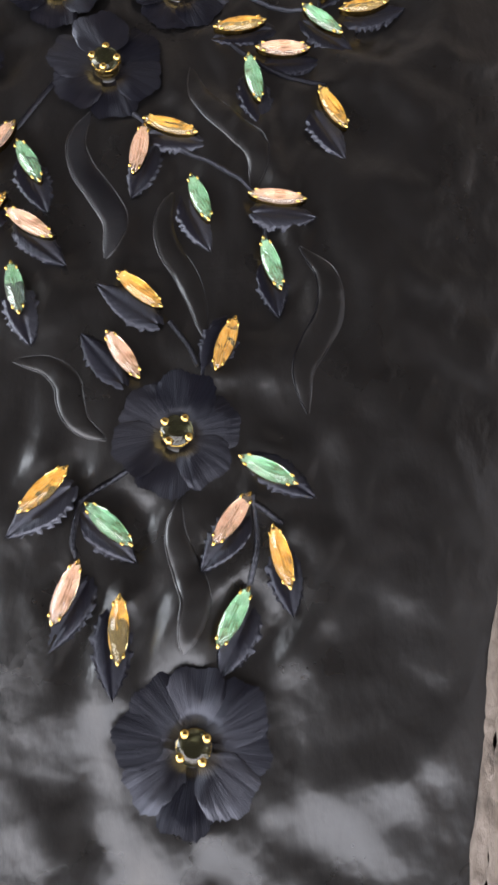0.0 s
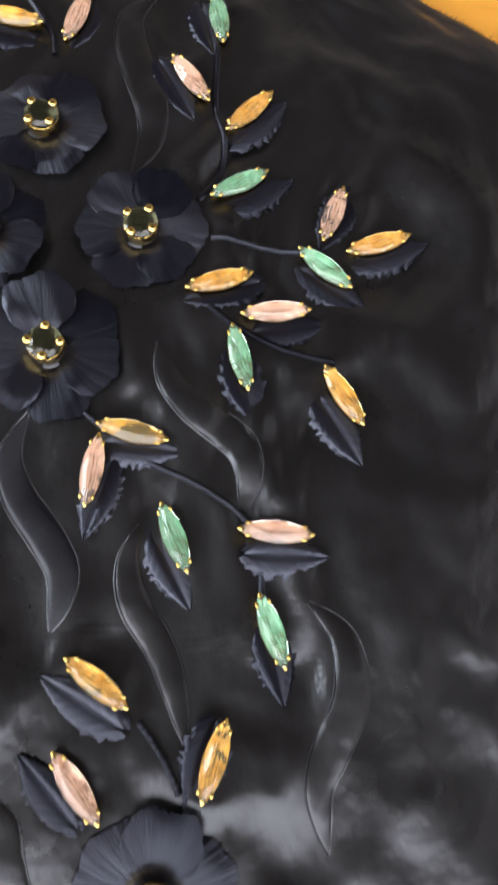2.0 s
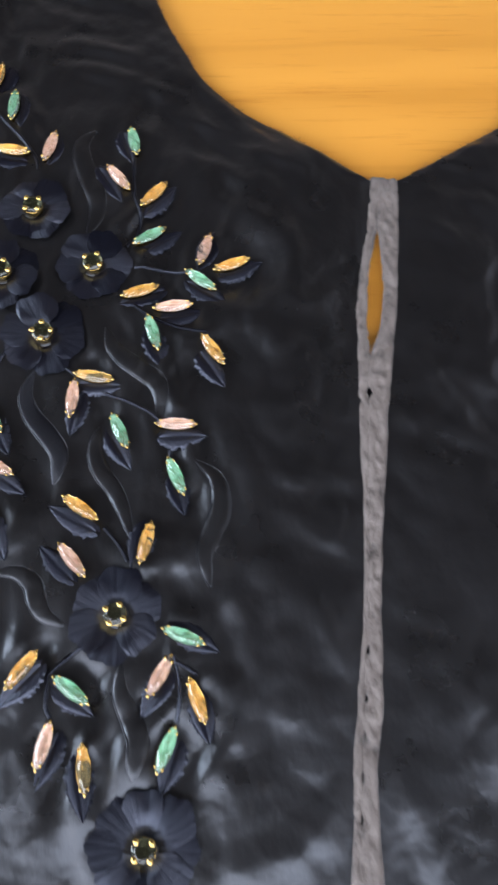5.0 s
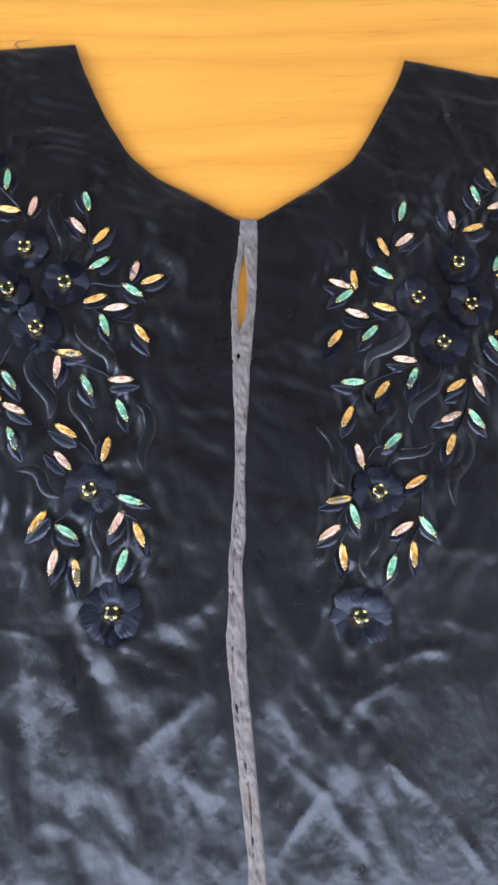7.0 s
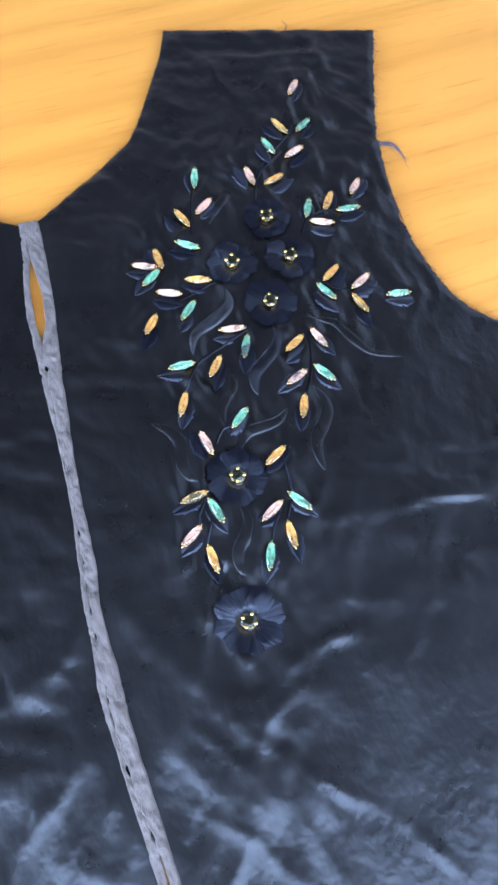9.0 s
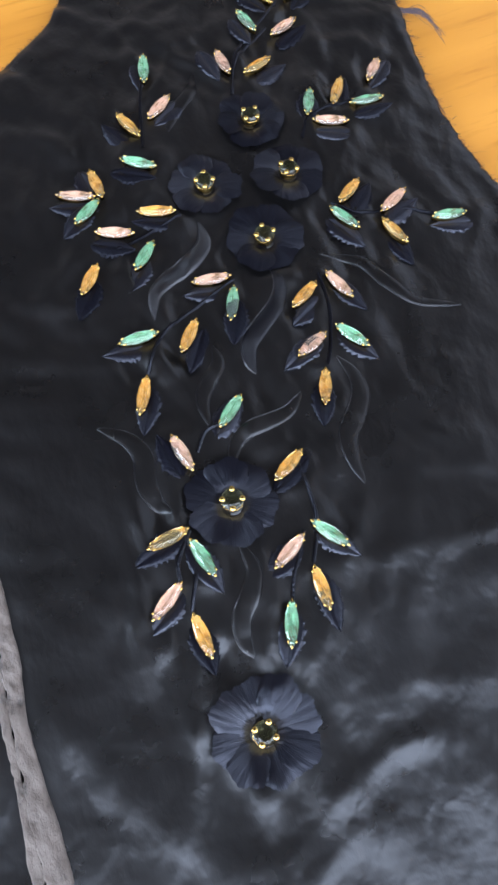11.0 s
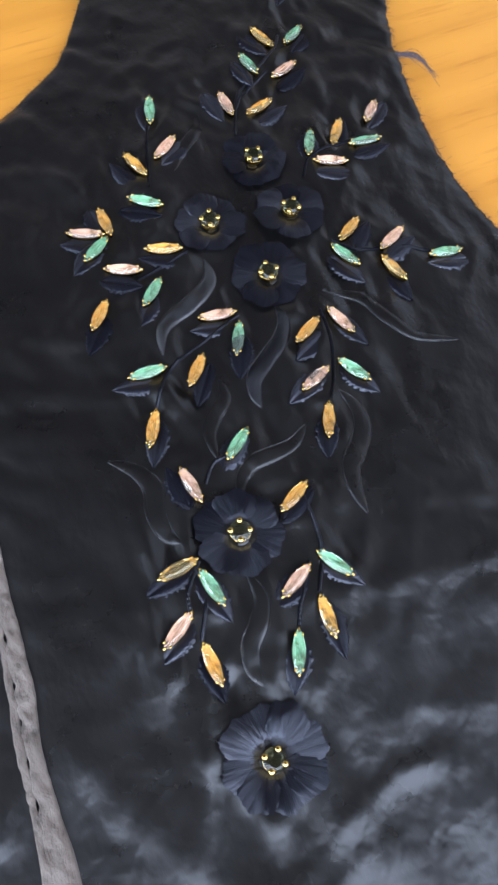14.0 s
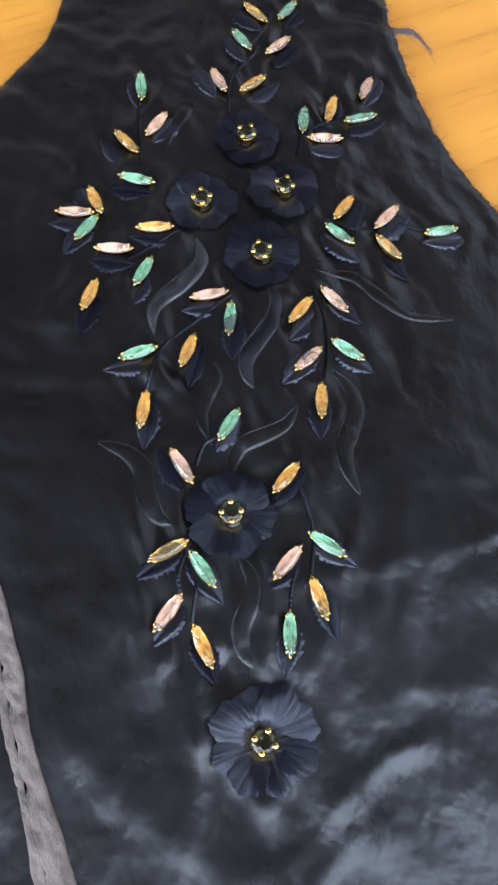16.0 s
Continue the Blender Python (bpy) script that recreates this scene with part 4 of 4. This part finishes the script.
def cup_mesh():
    """Gilt cup with four claws bent over the round stone."""
    ring = lambda r, z, n=24: [(r * np.cos(2 * np.pi * k / n), r * np.sin(2 * np.pi * k / n), z) for k in range(n)]
    bm = bmesh.new()
    loops_mesh(bm, [ring(2.6, 0.2), ring(3.3, 0.5), ring(3.6, 2.2), ring(3.72, 3.3), ring(3.75, 3.6), ring(3.6, 3.6), ring(3.4, 2.4)], cap_last=False)
    loops_mesh(bm, [ring(3.4, 2.4, 16), ring(1.5, 1.0, 16)], cap_first=False, slot=1)
    for k in range(4):
        a = np.pi / 4 + k * np.pi / 2
        c, s = np.cos(a), np.sin(a)
        blob(bm, (3.3 * c, 3.3 * s, 4.95), (1.15, 1.15, 0.8))
        blob(bm, (3.85 * c, 3.85 * s, 3.9), (0.6, 0.6, 1.2))
    for f in bm.faces:
        f.smooth = f.material_index == 0
    return mesh_of("setting", bm, [GOLD, FOIL["k"]], False)


PETALS = [petal_mesh(k) for k in range(7)]
LEAVES = [leaf_mesh(k) for k in range(5)]
CRYSTALS = {c: crystal_mesh(c) for c in "opg"}
SETTINGS = {c: setting_mesh(c) for c in "opg"}
HEART, CUP = heart_mesh(), cup_mesh()
WORDS = {"o": "amber orange pointed-oval crystal", "p": "pale rose pointed-oval crystal", "g": "sea green pointed-oval crystal"}


def flower_base():
    """Low stitched heart under the cup."""
    bm = bmesh.new()
    ring = lambda r, z, n=20: [(r * np.cos(2 * np.pi * k / n), r * np.sin(2 * np.pi * k / n), z) for k in range(n)]
    loops_mesh(bm, [ring(4.6, -0.3), ring(4.3, 0.3), ring(3.4, 0.5), ring(2.0, 0.5)])
    return mesh_of("flower", bm, SATIN)


HEART_PAD = flower_base()
rng = random.Random(4)


def build_flower(x, y, radius, turn, count=6):
    flower = part("flower", HEART_PAD, garment, pose(x * MM, y * MM, on_cloth(x, y, -0.1) * MM, rng.uniform(-3, 3), rng.uniform(-3, 3), turn), "black satin-stitch flower with a smoky crystal heart")
    k = radius / 15.2
    for n in range(count):
        lift = rng.uniform(-6, -1) if radius > 17 else rng.uniform(-7, 1)
        m = pose(0, 0, (0.4 * (n % 2)) * MM, rng.uniform(-4, 4), lift, n * 360 / count + rng.uniform(-5, 5))
        part("petal", PETALS[rng.randrange(7)], flower, m @ Matrix.Diagonal((k * rng.uniform(0.92, 1.05), k * (0.84 if count > 6 else 1), 1.15 if count > 6 else 1, 1)))
    crystal = part("crystal", HEART, flower, pose(0, 0, 0, 0, 0, rng.uniform(-8, 8)), "dark smoky round crystal")
    part("setting", CUP, flower, crystal.matrix_basis.copy(), "gilt four-claw setting")


def build_stone(x, y, turn, colour, lx, ly):
    tip = rng.uniform(-4, 4)
    z = on_cloth(x, y, 0.75)
    crystal = part("crystal", CRYSTALS[colour], garment, pose(x * MM, y * MM, z * MM, rng.uniform(-7, 7), tip, turn), WORDS[colour])
    part("setting", SETTINGS[colour], crystal, None, "gilt claw setting")
    # the leaf points away from the stem, under and beside its stone
    away = math.degrees(math.atan2(ly, lx))
    flip = 180 if abs((turn - away + 180) % 360 - 180) > 90 else 0
    fx, fy = x + lx, y + ly
    m = pose(fx * MM, fy * MM, on_cloth(fx, fy, 0.25) * MM, 0, rng.uniform(-2, 2), turn + flip + rng.uniform(-8, 8))
    part("leaf", LEAVES[rng.randrange(5)], garment, m @ Matrix.Diagonal((rng.uniform(0.95, 1.1), rng.uniform(0.95, 1.12), 1, 1)))


for f in FLOWERS_A + FLOWERS_B:
    build_flower(*f, 8 if f[2] > 17 else 6)
for s in ALL_STONES:
    build_stone(*s)
STITCHED = (SCROLLS_A[0], SCROLLS_A[1], SCROLLS_B[1])
for width, line in SCROLLS_A + SCROLLS_B:
    stitched = (width, line) in STITCHED
    part("scroll", scroll_mesh(line, width, SCROLL if stitched else SATIN), garment, label="padded scroll of glossy black satin stitch" if stitched else "")
    # left cord is thicker, to draw the highlight along that edge of the scroll
    for edge in (-1, 1):
        part("outline_cord", cord_mesh(beside(line, edge * width), 0.26 if edge < 0 else 0.18, SCROLL), garment)
for line in STEMS_A + STEMS_B:
    part("stem", cord_mesh(line), garment)


# ------------------------------------------------------------------ frayed edges
def tuft_mesh(name, strands, mat=None):
    """Fine threads, each a thin tapering four-sided tube."""
    verts, faces = [], []
    for line, r in strands:
        p = np.array(line, float)
        d = np.gradient(p, axis=0)
        side = np.cross(d, (0, 0, 1.0))
        side /= np.linalg.norm(side, axis=1)[:, None] + 1e-9
        up = np.cross(side, d)
        up /= np.linalg.norm(up, axis=1)[:, None] + 1e-9
        first = len(verts)
        for k in range(len(p)):
            rr = r * (1 - 0.6 * k / len(p))
            for q in (side[k], up[k], -side[k], -up[k]):
                verts.append(tuple((p[k] + q * rr) * MM))
        for k in range(len(p) - 1):
            for q in range(4):
                a, c = first + 4 * k + q, first + 4 * k + (q + 1) % 4
                faces.append((a, c, c + 4, a + 4))
    me = bpy.data.meshes.new(name)
    me.from_pydata(verts, [], faces)
    me.materials.append(mat or FRAY)
    me.polygons.foreach_set("use_smooth", [True] * len(me.polygons))
    return me


def fringe(x, y, z, step, length, seed):
    """Short threads along an edge, pointing out of the cloth in all sorts of ways."""
    r = np.random.default_rng(seed)
    d = np.gradient(np.stack([x, y], 1), axis=0)
    out = np.stack([d[:, 1], -d[:, 0]], 1)
    out /= np.linalg.norm(out, axis=1)[:, None] + 1e-9
    strands = []
    dist = np.concatenate([[0], np.cumsum(np.linalg.norm(np.diff(np.stack([x, y], 1), axis=0), axis=1))])
    for s in np.arange(0, dist[-1], step):
        s += r.uniform(-1, 1) * step
        if r.uniform() < 0.25:
            continue
        a = np.array([np.interp(s, dist, c) for c in (x, y, z)])
        o = np.array([np.interp(s, dist, out[:, 0]), np.interp(s, dist, out[:, 1]), 0])
        n = length * r.uniform(0.3, 1.0) * (2.4 if r.uniform() < 0.06 else 1)
        bend = r.normal(0, 0.5, 3) * (1, 1, 0.3)
        t = np.linspace(-0.25, 1, 6)[:, None]
        line = a + o * n * t + bend * n * t**2 * 0.7
        line[:, 2] = np.maximum(a[2] - 0.8 * t[:, 0] * n * 0.2, -4.0) + r.uniform(0, 0.3)
        strands.append((line, r.uniform(0.05, 0.13)))
    return strands


for k, (x, y, z) in enumerate(EDGES):
    sign = 1 if k == 0 else -1
    neck_rows = np.where(y[:, 0] > 6)[0]
    arm_rows = np.where(y[:, -1] > -128)[0]
    one = lambda rows, c, flip: [q[rows, c][::flip] for q in (x, y, z)]
    part("frayed_edge", tuft_mesh("frayed_edge", fringe(*one(neck_rows, 0, -sign), 0.55, 0.8, 50 + k)), garment, label="dark frayed threads along the cut neckline")
    part("frayed_edge", tuft_mesh("frayed_edge", fringe(*one(arm_rows, -1, sign), 0.7, 2.6, 52 + k)), garment, label="dark frayed threads along the cut armhole")
    part("frayed_edge", tuft_mesh("frayed_edge", fringe(*[q[-1][::sign] * 1.0 for q in (x, y, z)][:3], 0.8, 2.0, 54 + k) if sign > 0 else fringe(*[q[-1][::-1] for q in (x, y, z)], 0.8, 2.0, 55)), garment, label="dark frayed threads along the shoulder edge")


def loose_thread(points, n, spread, seed):
    """A bunch of pulled threads lying on the table."""
    r = np.random.default_rng(seed)
    strands = []
    for _ in range(n):
        q = np.array(points, float) + r.normal(0, spread, (len(points), 1)) * np.linspace(0.4, 1.6, len(points))[:, None] * np.array([[0.4, 1, 0.15]])
        q[:, 2] = np.maximum(q[:, 2], -4.1)
        strands.append((spline(q, 18)[: r.integers(11, 19)], r.uniform(0.10, 0.18)))
    return tuft_mesh("loose_thread", strands, LOOSE)


part("loose_thread", loose_thread([(213, 26, -0.5), (222, 22, 0.5), (230, 18, 0.8), (236, 4, -2.2)], 60, 1.2, 1), garment, label="bunch of loose purple-black threads")
part("loose_thread", loose_thread([(219, 26, -0.5), (217.6, 2, -1.5), (217.4, -24, -2.0), (219, -52, -2.5)], 10, 0.5, 2), garment, label="pulled thread lying along the armhole edge")
part("loose_thread", loose_thread([(188, 128, -0.5), (192, 134, -1.5), (190, 141, -2.4)], 6, 0.7, 3), garment, label="loose threads at the shoulder edge")
part("loose_thread", loose_thread([(-158, 127, -0.5), (-162, 133, -1.5), (-150, 137, -2.4)], 6, 0.7, 4), garment, label="loose threads at the shoulder edge")
